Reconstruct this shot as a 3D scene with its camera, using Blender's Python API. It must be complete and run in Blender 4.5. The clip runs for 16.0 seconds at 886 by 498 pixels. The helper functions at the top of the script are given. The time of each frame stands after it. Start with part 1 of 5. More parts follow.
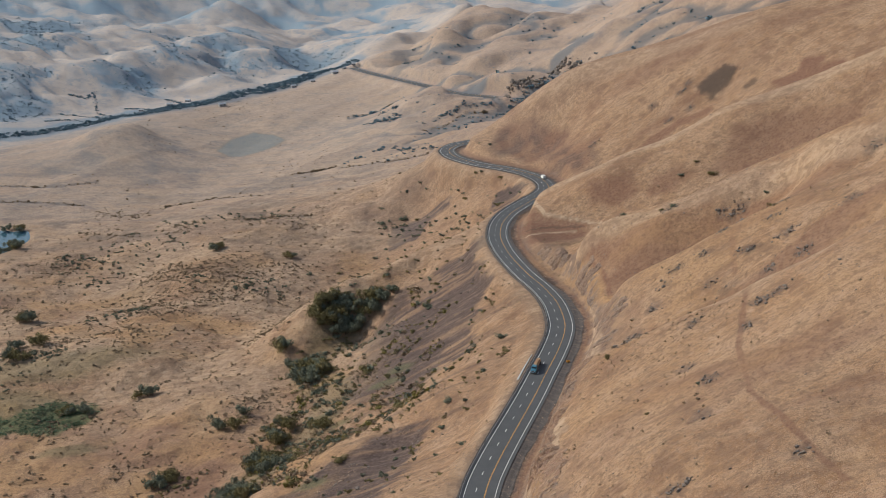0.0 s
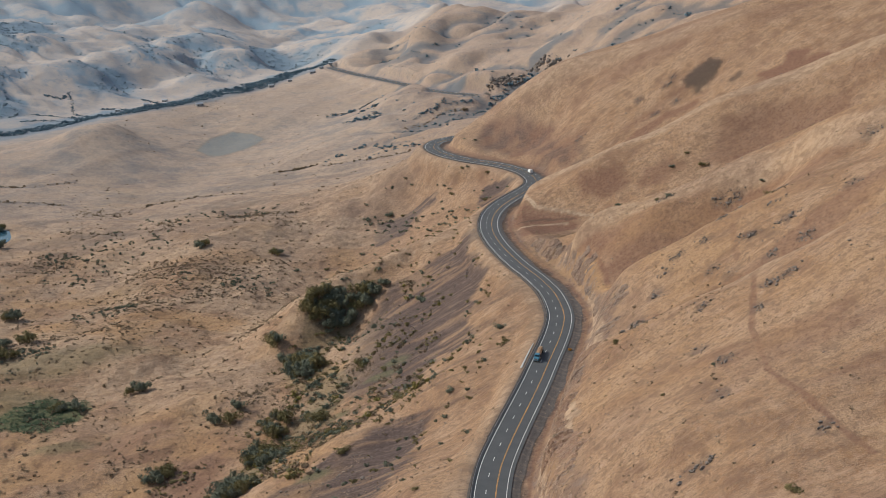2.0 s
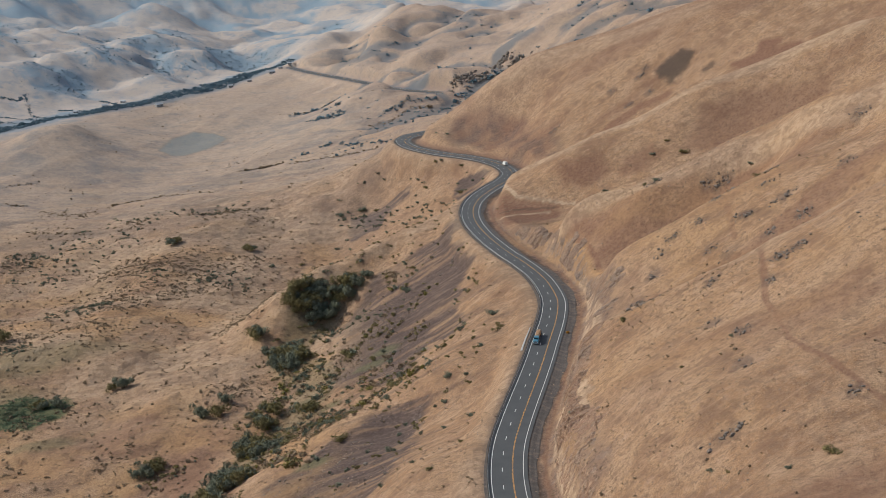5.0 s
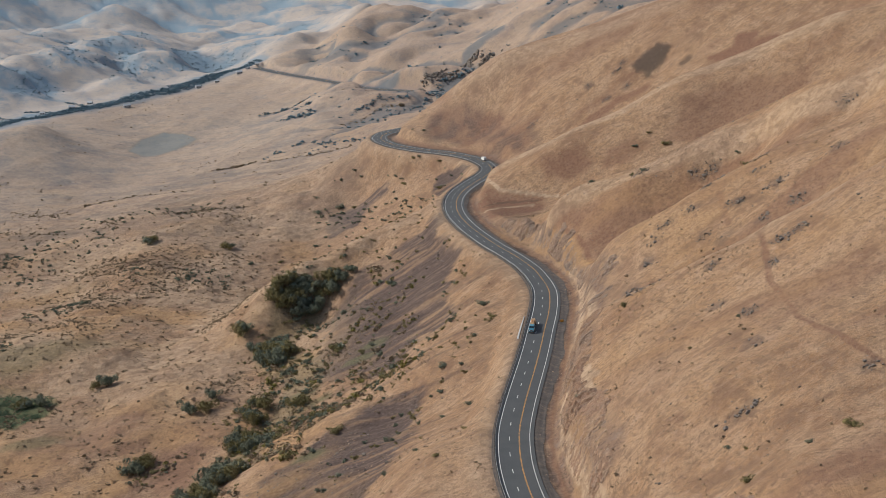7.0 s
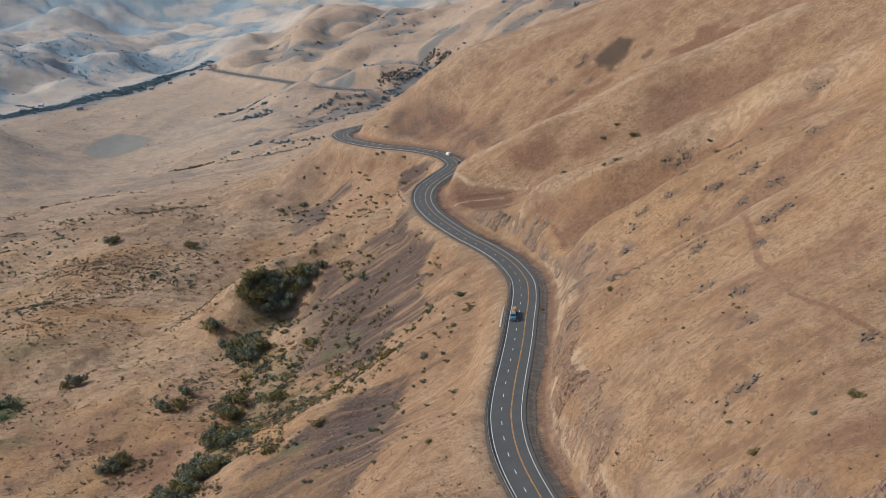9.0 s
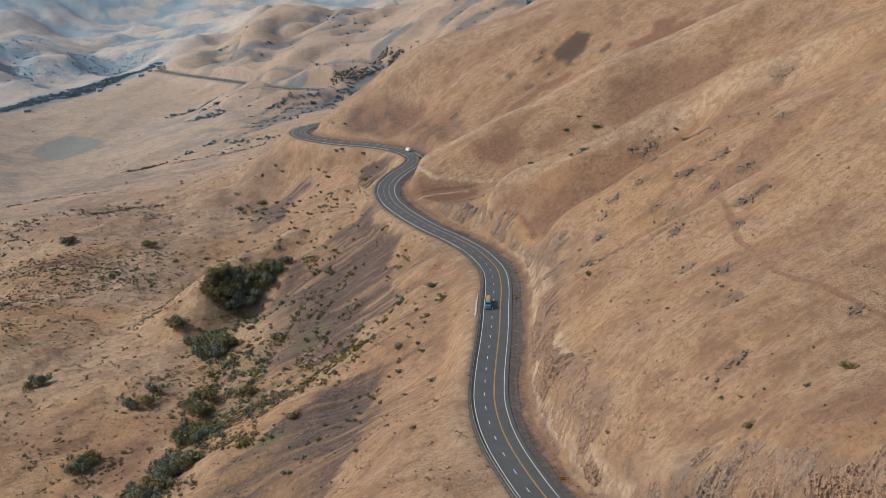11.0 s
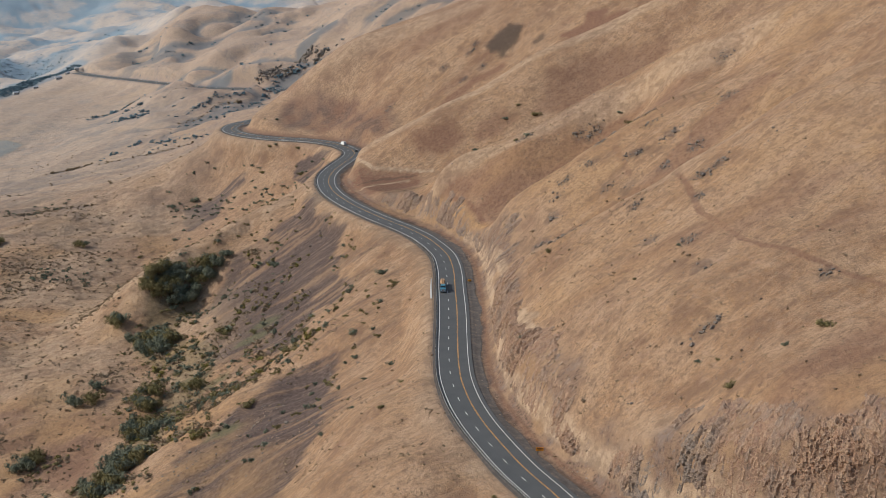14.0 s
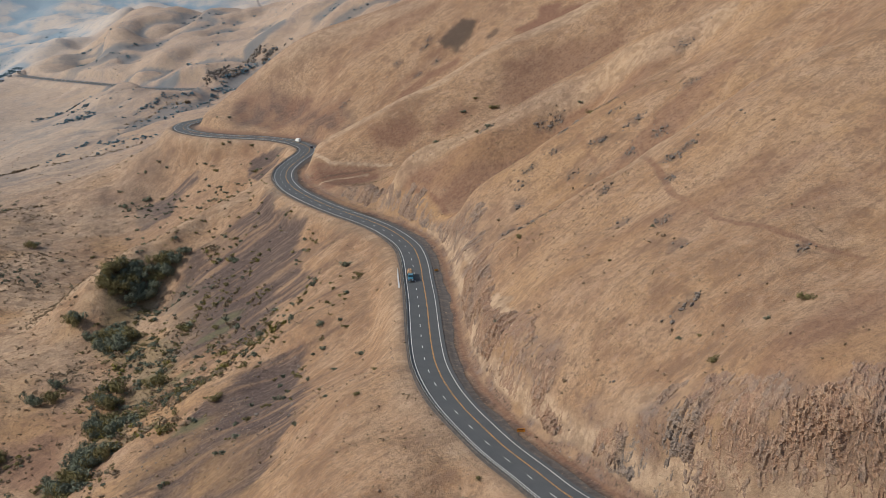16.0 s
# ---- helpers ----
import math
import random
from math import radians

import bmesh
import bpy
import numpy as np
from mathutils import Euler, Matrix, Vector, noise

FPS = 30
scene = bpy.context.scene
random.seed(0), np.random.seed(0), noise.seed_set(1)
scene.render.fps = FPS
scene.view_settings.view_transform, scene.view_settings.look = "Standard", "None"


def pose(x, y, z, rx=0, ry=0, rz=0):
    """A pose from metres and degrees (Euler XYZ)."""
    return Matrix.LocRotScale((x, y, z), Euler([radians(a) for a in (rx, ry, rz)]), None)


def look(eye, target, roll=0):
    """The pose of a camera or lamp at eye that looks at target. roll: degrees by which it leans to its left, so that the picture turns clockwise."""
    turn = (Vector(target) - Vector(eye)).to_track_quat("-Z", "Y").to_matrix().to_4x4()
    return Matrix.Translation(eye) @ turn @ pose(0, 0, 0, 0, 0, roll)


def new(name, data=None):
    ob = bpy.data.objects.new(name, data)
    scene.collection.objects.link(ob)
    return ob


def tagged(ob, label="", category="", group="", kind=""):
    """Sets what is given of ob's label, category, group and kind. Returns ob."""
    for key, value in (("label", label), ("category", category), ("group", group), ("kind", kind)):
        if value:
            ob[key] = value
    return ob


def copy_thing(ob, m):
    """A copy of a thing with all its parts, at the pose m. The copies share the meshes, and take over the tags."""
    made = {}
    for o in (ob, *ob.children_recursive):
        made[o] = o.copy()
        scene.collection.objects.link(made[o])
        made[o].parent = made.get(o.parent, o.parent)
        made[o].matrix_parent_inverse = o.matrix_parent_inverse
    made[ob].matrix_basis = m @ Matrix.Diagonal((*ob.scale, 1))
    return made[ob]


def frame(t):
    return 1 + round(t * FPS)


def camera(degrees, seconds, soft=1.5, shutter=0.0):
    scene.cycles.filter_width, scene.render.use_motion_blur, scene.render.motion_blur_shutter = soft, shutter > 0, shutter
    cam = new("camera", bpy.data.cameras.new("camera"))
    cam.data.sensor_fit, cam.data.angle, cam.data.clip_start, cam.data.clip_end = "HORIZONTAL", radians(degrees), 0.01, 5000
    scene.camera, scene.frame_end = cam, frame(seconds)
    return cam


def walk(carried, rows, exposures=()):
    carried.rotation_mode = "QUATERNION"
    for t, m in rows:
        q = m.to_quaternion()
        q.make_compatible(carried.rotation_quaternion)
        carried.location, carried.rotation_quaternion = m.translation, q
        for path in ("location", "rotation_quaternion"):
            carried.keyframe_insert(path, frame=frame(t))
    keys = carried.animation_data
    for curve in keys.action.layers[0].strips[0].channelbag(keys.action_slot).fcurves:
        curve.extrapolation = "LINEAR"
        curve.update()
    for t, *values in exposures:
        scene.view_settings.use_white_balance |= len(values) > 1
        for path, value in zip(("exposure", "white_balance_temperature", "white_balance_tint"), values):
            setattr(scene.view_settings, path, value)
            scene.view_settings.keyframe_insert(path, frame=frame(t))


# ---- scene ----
cam = camera(39.23, 16.0, soft=0.8)
# seconds, eye (metres), heading to the right and tilt (degrees)
ROWS = [
    (0.0, -0.00, -0.00, 400.00, 0.000, -18.713),
    (0.5, -3.67, -0.22, 398.42, 0.371, -18.671),
    (1.0, -7.41, -0.61, 396.73, 0.756, -18.630),
    (1.5, -11.16, -0.83, 395.16, 1.143, -18.594),
    (2.0, -14.88, -0.93, 393.53, 1.516, -18.560),
    (2.5, -18.50, -0.91, 392.09, 1.885, -18.530),
    (3.0, -22.28, -0.84, 390.44, 2.309, -18.488),
    (3.5, -26.06, -0.90, 388.75, 2.741, -18.441),
    (4.0, -29.90, -0.93, 387.06, 3.190, -18.394),
    (6.5, -49.23, -0.75, 379.03, 5.496, -18.182),
    (7.0, -53.27, -0.78, 377.50, 6.032, -18.137),
    (7.5, -57.31, -0.72, 375.90, 6.627, -18.095),
    (8.0, -61.26, -0.54, 374.28, 7.300, -18.048),
    (8.5, -65.03, -0.33, 372.64, 7.969, -17.999),
    (9.0, -68.67, -0.07, 371.02, 8.627, -17.956),
    (11.5, -84.54, 1.51, 362.84, 11.953, -17.735),
    (12.0, -87.42, 1.88, 361.19, 12.619, -17.691),
    (12.5, -90.24, 2.33, 359.51, 13.292, -17.648),
    (13.0, -92.93, 2.83, 357.88, 13.955, -17.615),
    (13.5, -95.67, 3.37, 356.16, 14.640, -17.570),
    (14.0, -98.36, 3.88, 354.51, 15.340, -17.530),
    (14.5, -101.08, 4.43, 352.78, 16.049, -17.477),
    (15.0, -103.71, 4.91, 351.15, 16.734, -17.434),
    (15.5, -106.29, 5.58, 349.44, 17.409, -17.386),
    (16.0, -108.80, 6.41, 347.65, 18.089, -17.335),
]
walk(cam, [(t, pose(x, y, z, 90 + tilt, 0, -turn)) for t, x, y, z, turn, tilt in ROWS])

# ---- light ----
SUN_TO = Vector((0.76, -0.25, -0.60)).normalized()
world = bpy.data.worlds.new("sky")
scene.world = world
world.use_nodes = True
wn = world.node_tree.nodes
sky = wn.new("ShaderNodeTexSky")
sky.sky_type = "NISHITA"
sky.sun_disc = False
sky.sun_elevation = math.asin(-SUN_TO.z)
sky.sun_rotation = math.atan2(-SUN_TO.x, -SUN_TO.y)
sky.air_density, sky.dust_density = 1.4, 2.0
world.node_tree.links.new(sky.outputs["Color"], wn["Background"].inputs["Color"])
wn["Background"].inputs["Strength"].default_value = 0.13
sun = new("sun", bpy.data.lights.new("sun", "SUN"))
sun.data.energy, sun.data.angle, sun.data.color = 3.15, radians(0.6), (0.99, 0.955, 0.885)
sun.matrix_world = look((0, 0, 900), Vector((0, 0, 900)) + SUN_TO)
scene.view_settings.exposure = 0.0

# ---- the lie of the land: points of each landform, fitted to the camera's view, in metres ----
HEAD = [
    (60, 221, 230), (51, 239, 223), (73, 242, 237), (67, 252, 234), (92, 269, 239), (78, 273, 234), (54, 274, 220),
    (50, 291, 211), (41, 301, 204), (80, 306, 233), (119, 313, 249), (99, 320, 243), (85, 328, 235), (55, 338, 218),
    (67, 364, 221), (83, 368, 231), (102, 370, 240), (48, 379, 207), (83, 389, 225), (69, 396, 216), (111, 428, 238)]
BANK = [
    (40, 258, 209), (34, 285, 202), (-12, 323, 180), (29, 337, 195), (-21, 341, 176), (34, 382, 194), (-14, 396, 172),
    (-35, 407, 150), (-21, 422, 158), (-17, 515, 130), (-50, 519, 119), (-1, 532, 145), (32, 591, 153), (10, 612, 136),
    (-26, 614, 111), (-51, 616, 98), (-35, 695, 106), (-4, 696, 124), (27, 702, 147), (3, 738, 133), (-16, 774, 126),
    (-44, 782, 117), (18, 787, 142)]
SPUR_NEAR = [
    (180, 479, 254), (86, 505, 192), (173, 514, 251), (106, 533, 210), (84, 605, 175),
    (41, 617, 158), (114, 623, 204), (139, 624, 218), (83, 643, 180), (201, 560, 256)]
CUT_TOP = [(76, 646, 171), (84, 605, 175), (82, 633, 176), (69, 690, 166), (72, 667, 165), (71, 557, 169), (76, 544, 181), (71, 507, 181)]
SPUR_MIDDLE = [
    (249, 729, 233), (205, 754, 215), (100, 758, 164), (72, 766, 156), (128, 766, 186), (151, 790, 205), (106, 791, 187)]
SPUR_FAR = [
    (299, 868, 253), (267, 894, 240), (222, 924, 218), (120, 990, 173), (89, 1008, 147), (59, 1038, 143)]
BENCH = [
    (-89, 572, 83), (-197, 590, 65), (-174, 612, 68), (-116, 616, 78), (-69, 659, 87), (-146, 663, 76), (-224, 682, 65),
    (-185, 695, 68), (-120, 706, 77), (-69, 711, 87), (-225, 750, 72), (-182, 750, 74), (-290, 863, 53),
    (-138, 868, 67), (-232, 895, 56), (-187, 912, 67), (-82, 962, 69), (-130, 964, 67), (-259, 972, 54), (-159, 985, 70),
    (-292, 1061, 52), (-176, 1188, 53), (-126, 1284, 49), (-291, 1290, 29)]
BENCH_END = [(-14, 954, 88), (-49, 998, 76), (-16, 1013, 90), (-33, 1048, 102), (-40, 1200, 72), (60, 1250, 105)]
VALLEY = [
    (87, 1444, 91), (254, 1465, 189), (161, 1503, 130), (-364, 1508, 43), (32, 1520, 81), (-250, 1535, 31),
    (-80, 1569, 56), (-22, 1585, 74), (-166, 1593, 46), (206, 1594, 164), (-72, 1875, 81), (-160, 1700, 48)]
# crests that stand against the slope behind them, each with the gully at its back
CREST_HEAD = [(163, 438, 263), (134, 425, 254), (116, 432, 241), (97, 442, 226), (74, 450, 210), (61, 458, 200)]
GULLY_HEAD = [(178, 468, 249), (148, 455, 239), (127, 457, 226), (104, 461, 212), (81, 471, 197), (66, 479, 186)]
CREST_NEAR = [(219, 560, 275), (199, 578, 261), (181, 602, 244), (158, 620, 228), (132, 634, 213), (108, 645, 199), (80, 660, 184)]
GULLY_NEAR = [(264, 652, 250), (238, 664, 236), (212, 679, 221), (183, 692, 205), (152, 700, 191), (124, 706, 178), (91, 715, 162)]
CREST_MID = [(84, 556, 193), (105, 560, 204), (130, 563, 217), (155, 564, 231), (178, 568, 244)]
GULLY_MID = [(86, 582, 176), (102, 588, 183), (122, 596, 194), (146, 602, 209), (172, 598, 229)]
MASSIF = [(-20, 1820, 100), (-76, 1990, 85), (-125, 1950, 66), (42, 2090, 106), (15, 1550, 87), (81, 1461, 98), (162, 1520, 141)]
CREST_MIDDLE = [(281, 778, 272), (250, 784, 256), (217, 794, 239), (187, 800, 227), (163, 803, 212), (144, 804, 202), (125, 806, 195), (106, 808, 185), (88, 812, 175), (69, 816, 164)]
GULLY_MIDDLE = [(301, 824, 257), (271, 836, 239), (237, 851, 219), (207, 862, 204), (182, 873, 187), (163, 881, 176), (144, 889, 167), (125, 896, 157), (106, 894, 150)]
CREST_FAR = [(238, 1000, 251), (197, 1025, 231), (153, 1045, 213), (107, 1062, 197), (79, 1075, 178)]
GULLY_FAR = [(298, 1203, 204), (245, 1216, 182), (191, 1227, 163), (135, 1237, 146), (101, 1244, 125)]
CREST_LOBE = [(18, 790, 144), (-8, 782, 135), (-25, 779, 129), (-42, 776, 124), (-62, 768, 117), (-80, 755, 107), (-92, 738, 96)]
LOBE_FOOT = [(-63, 750, 95), (-48, 752, 99), (-40, 748, 103), (-78, 722, 86), (-123, 773, 79), (-110, 790, 78), (-128, 740, 77), (-105, 715, 80)]
GULLY_LOBE = [(28, 882, 104), (-10, 850, 90), (-43, 838, 80), (-81, 825, 70)]
GULLY_SKY = [(285, 2010, 92), (215, 2040, 76), (146, 2060, 77), (80, 2060, 78), (32, 2060, 80)]
RIVER = [(-1100, 1150, 38), (-700, 1400, 38), (-549, 1505, 38), (-504, 1528, 38), (-461, 1567, 38), (-427, 1609, 38), (-392, 1621, 39), (-353, 1652, 40), (-320, 1679, 40), (-291, 1722, 41),
         (-259, 1747, 42), (-231, 1788, 44), (-200, 1843, 46), (-169, 1884, 49), (-141, 1920, 52), (-157, 1981, 56), (-172, 2039, 58)]
KNOLL = [(-412, 1442, 58), (-388, 1455, 60), (-368, 1468, 58), (-350, 1478, 44), (-320, 1500, 38), (-330, 1440, 42), (-429, 1485, 42), (-488, 1454, 37), (-509, 1386, 38), (-440, 1400, 42), (-420, 1330, 38), (-640, 1300, 38)]
# the ridges across the river and the spurs above the far road, placed to fit the camera's view: crest line, how far
# behind it the draw lies and how deep
FAR_RIDGES = [
    ([(-390, 1760, 47), (-347, 1790, 55), (-317, 1810, 56), (-297, 1815, 45)], 32, 8),
    ([(-520, 1800, 79), (-485, 1860, 83), (-443, 1900, 86), (-411, 1915, 84), (-361, 1870, 62)], 50, 13),
    ([(-422, 2010, 76), (-394, 2035, 79), (-355, 2050, 81), (-319, 2055, 75), (-286, 2050, 64)], 45, 11),
    ([(-363, 1930, 65), (-316, 1945, 66), (-286, 1955, 66), (-259, 1950, 56), (-234, 1920, 44)], 36, 9),
    ([(-567, 2110, 78), (-516, 2140, 79), (-471, 2160, 78), (-424, 2170, 74), (-362, 2180, 70), (-297, 2170, 58), (-240, 2160, 49)], 60, 20),
    ([(-493, 2310, 69), (-456, 2340, 79), (-407, 2370, 91), (-374, 2360, 76), (-340, 2340, 60), (-304, 2300, 48)], 80, 28),
    ([(-730, 2060, 101), (-672, 2100, 94), (-626, 2120, 88), (-585, 2260, 75)], 50, 14),
    ([(-658, 1870, 95), (-642, 1930, 96), (-613, 1980, 94), (-568, 2030, 88)], 40, 10),
    ([(168, 1655, 134), (118, 1640, 124), (73, 1632, 116), (42, 1625, 104)], 44, 16),
    ([(140, 1545, 128), (98, 1560, 113), (66, 1568, 101)], 34, 8),
    ([(127, 1830, 138), (96, 1800, 122), (31, 1790, 108), (-27, 1780, 93), (-70, 1770, 76)], 40, 14),
    ([(-60, 1900, 76), (-10, 1920, 100), (38, 1960, 126), (84, 1900, 133), (168, 1780, 136), (240, 1750, 158)], 60, 8)]
FAR_FOOT = [(-588, 1630, 65), (-618, 1800, 90), (-571, 1790, 77), (-531, 1690, 57), (-482, 1690, 46), (-432, 1730, 45), (-383, 1720, 40), (-338, 1745, 41), (-270, 1810, 43), (-230, 1860, 45)]
MOUNTAINS = [(-275, 2400, 40), (-231, 2480, 42), (-163, 2580, 62), (-323, 2650, 84), (-480, 2560, 74), (-850, 2350, 96), (-740, 2420, 92), (-640, 2460, 84), (-120, 2380, 48), (-150, 2520, 58),
             (-228, 2260, 48), (-120, 2230, 58), (-36, 2450, 74), (60, 2400, 76), (180, 2400, 80), (330, 2350, 92), (-90, 2100, 58)]
# the land out of sight that closes the place
BEYOND = [
    (-520, 300, 60), (-300, 300, 62), (-130, 300, 90), (-60, 250, 140), (-700, 900, 70), (-900, 1700, 110), (-960, 2100, 150),
    (-700, 3000, 230), (0, 3000, 210), (500, 2500, 170), (1100, 2300, 360), (-1500, 3500, 360), (0, 3800, 380), (1500, 3600, 480),
    (520, 900, 350), (420, 500, 380), (300, 280, 340), (200, 180, 300), (800, 1500, 380), (520, 1350, 290), (400, 1750, 240),
    (0, 60, 190), (-120, 0, 130), (120, 0, 250), (0, -400, 210), (-900, -600, 100), (900, -600, 450), (1600, 800, 560)]
# the highway's centre line: the yellow line in plan; it falls by 6.7 per cent away from the eye
ROAD = [
    (95, 120), (62, 180), (36, 226), (23, 259), (17.0, 281), (14.8, 300), (12.7, 319), (11.9, 339), (11.9, 357), (13.2, 376),
    (16.5, 398), (21.5, 419), (27.5, 441), (34.0, 464), (40.3, 487), (47.0, 513), (53.6, 538), (58.5, 560), (61.2, 578),
    (61.6, 598), (60.3, 620), (55.5, 646), (48.5, 673), (43.0, 700), (39.2, 725), (37.0, 752), (37.8, 778), (41.5, 803),
    (48.5, 828), (60.0, 856), (72.0, 882), (79.5, 905), (80.2, 928), (75.0, 952), (64.0, 974), (50.0, 992), (34.0, 1008),
    (19.0, 1029), (9.0, 1051), (5.2, 1075), (10.0, 1097), (19.0, 1112), (40, 1135), (72, 1165), (100, 1210), (118, 1270),
    (126, 1330), (124, 1390), (114, 1440), (102, 1462), (90, 1468), (78, 1480), (57, 1514), (26, 1549), (-4, 1602), (-19, 1632), (-38, 1668), (-62, 1712), (-90, 1762), (-116, 1815), (-136, 1862)]
ROAD_TOP, GRADE = 184.0, 0.067
LEFT_EDGE, RIGHT_EDGE = -9.0, 5.2


def spline(points, step):
    """A smooth line through the points, sampled at even steps."""
    p = np.array(points, float)
    p = np.vstack([2 * p[0] - p[1], p, 2 * p[-1] - p[-2]])
    out = []
    for a, b, c, d in zip(p, p[1:], p[2:], p[3:]):
        t = np.linspace(0, 1, 24, endpoint=False)[:, None]
        out.append(0.5 * (2 * b + (c - a) * t + (2 * a - 5 * b + 4 * c - d) * t ** 2 + (3 * b - a - 3 * c + d) * t ** 3))
    out = np.vstack(out + [p[-2:-1]])
    s = np.concatenate([[0], np.cumsum(np.linalg.norm(np.diff(out, axis=0), axis=1))])
    n = np.arange(0, s[-1], step)
    return np.stack([np.interp(n, s, out[:, k]) for k in range(out.shape[1])], 1), n


CENTRE, RUN = spline(ROAD, 2.0)
START = RUN[np.argmin(np.hypot(CENTRE[:, 0] - 17, CENTRE[:, 1] - 281))]
LEVEL = ROAD_TOP - GRADE * (RUN - START) - np.interp(RUN - START, [980, 1240, 1400], [0, 7, 10])
AHEAD = np.gradient(CENTRE, axis=0)
AHEAD /= np.linalg.norm(AHEAD, axis=1)[:, None]
RIGHT = np.stack([AHEAD[:, 1], -AHEAD[:, 0]], 1)


def on_road(s, side, up=0.0):
    """A place s metres along the road and side metres to the right of its yellow line."""
    c = [np.interp(s, RUN, CENTRE[:, k]) for k in (0, 1)]
    r = [np.interp(s, RUN, RIGHT[:, k]) for k in (0, 1)]
    return np.stack([c[0] + side * r[0], c[1] + side * r[1], np.interp(s, RUN, LEVEL) + up + 0 * c[0]], -1)


def hashed(i, j, seed):
    h = (i * 374761393 + j * 668265263 + seed * 1442695041) & 0xFFFFFFFF
    h = ((h ^ (h >> 13)) * 1274126177) & 0xFFFFFFFF
    return ((h ^ (h >> 16)) & 0xFFFF) / 65535.0


def rough(x, y, size, seed, octaves=3):
    """Smooth noise from -1 to 1 whose largest lumps are about size metres."""
    total, amp, out = 0.0, 1.0, np.zeros_like(x)
    for k in range(octaves):
        u, v = x / size + 17.3 * k + seed, y / size + 5.1 * k
        i, j = np.floor(u).astype(np.int64), np.floor(v).astype(np.int64)
        a, b = u - i, v - j
        a, b = a * a * (3 - 2 * a), b * b * (3 - 2 * b)
        n = (hashed(i, j, seed) * (1 - a) + hashed(i + 1, j, seed) * a) * (1 - b) + (hashed(i, j + 1, seed) * (1 - a) + hashed(i + 1, j + 1, seed) * a) * b
        out += amp * (2 * n - 1)
        total += amp
        amp, size = amp * 0.5, size * 0.5
    return out / total


def step(a, b, v):
    t = np.clip((v - a) / (b - a), 0, 1)
    return t * t * (3 - 2 * t)


KNOTS = np.array(HEAD + BANK + SPUR_NEAR + CUT_TOP + SPUR_MIDDLE + SPUR_FAR + BENCH + BENCH_END + VALLEY + CREST_HEAD + GULLY_HEAD + CREST_NEAR + GULLY_NEAR + CREST_MID + GULLY_MID + MASSIF + CREST_MIDDLE + GULLY_MIDDLE
                 + CREST_FAR + GULLY_FAR + CREST_LOBE + GULLY_LOBE + LOBE_FOOT + GULLY_SKY + RIVER + KNOLL + FAR_FOOT + MOUNTAINS + BEYOND
                 + [p for crest, _, _ in FAR_RIDGES for p in crest] + [(x + 6, y + back, z - 0.8 * drop) for crest, back, drop in FAR_RIDGES for x, y, z in crest], float)
ROADBED = np.column_stack([CENTRE, LEVEL])[10::14]
KNOTS = np.vstack([KNOTS, ROADBED])


def kernel(d2):
    return 0.5 * d2 * np.log(np.maximum(d2, 1e-9))


def bend():
    n = len(KNOTS)
    p = KNOTS[:, :2] / 100
    k = kernel(((p[:, None] - p[None]) ** 2).sum(-1)) + np.eye(n) * STIFF
    q = np.column_stack([np.ones(n), p])
    a = np.block([[k, q], [q.T, np.zeros((3, 3))]])
    return np.linalg.solve(a, np.concatenate([KNOTS[:, 2], np.zeros(3)]))


STIFF = 0.0006
WEIGHTS = bend()


def base_height(x, y):
    """The smooth land without road or small relief."""
    out = np.empty(len(x))
    p = KNOTS[:, :2] / 100
    for k in range(0, len(x), 20000):
        u, v = x[k:k + 20000] / 100, y[k:k + 20000] / 100
        d2 = (u[:, None] - p[None, :, 0]) ** 2 + (v[:, None] - p[None, :, 1]) ** 2
        out[k:k + 20000] = kernel(d2) @ WEIGHTS[:-3] + WEIGHTS[-3] + WEIGHTS[-2] * u + WEIGHTS[-1] * v
    return out


def road_at(x, y):
    """Metres to the right of the yellow line, the road's level there and the way along it (far off: 999)."""
    side, level, along = np.full(len(x), 999.0), np.zeros(len(x)), np.zeros(len(x))
    near = np.where((x > -165) & (x < 200) & (y > 90) & (y < 1880))[0]
    for k in range(0, len(near), 20000):
        m = near[k:k + 20000]
        d2 = (x[m, None] - CENTRE[None, :, 0]) ** 2 + (y[m, None] - CENTRE[None, :, 1]) ** 2
        j = d2.argmin(1)
        dx, dy = x[m] - CENTRE[j, 0], y[m] - CENTRE[j, 1]
        side[m] = dx * RIGHT[j, 0] + dy * RIGHT[j, 1]
        on = dx * AHEAD[j, 0] + dy * AHEAD[j, 1]
        far = np.sqrt(d2[np.arange(len(m)), j])
        side[m] = np.where(far > np.abs(side[m]) + 2.5, 999.0, side[m])
        level[m], along[m] = LEVEL[j] - GRADE * on, RUN[j] + on
    return side, level, along


def slope_gully(x, y):
    """0 in the gullies between the spurs that come down to the far road, about 1 on the spurs."""
    return 1.5 * np.sqrt(rough(0.45 * x - 0.35 * y, 0.9 * y + 0.4 * x, 56, 29, 3) ** 2 + 0.002)


def far_folds(x, y):
    """Rounded spurs with narrow draws between them, large and small, from 0 in the draw to 1 on the spur."""
    u, v = 0.69 * x + 0.72 * y, 0.69 * y - 0.72 * x
    u = u + 22 * rough(x, y, 130, 20, 2)
    return np.sqrt(rough(u, 0.36 * v, 80, 21, 3) ** 2 + 0.003), np.sqrt(rough(u + 0.5 * v, 0.6 * v, 36, 23, 3) ** 2 + 0.006)


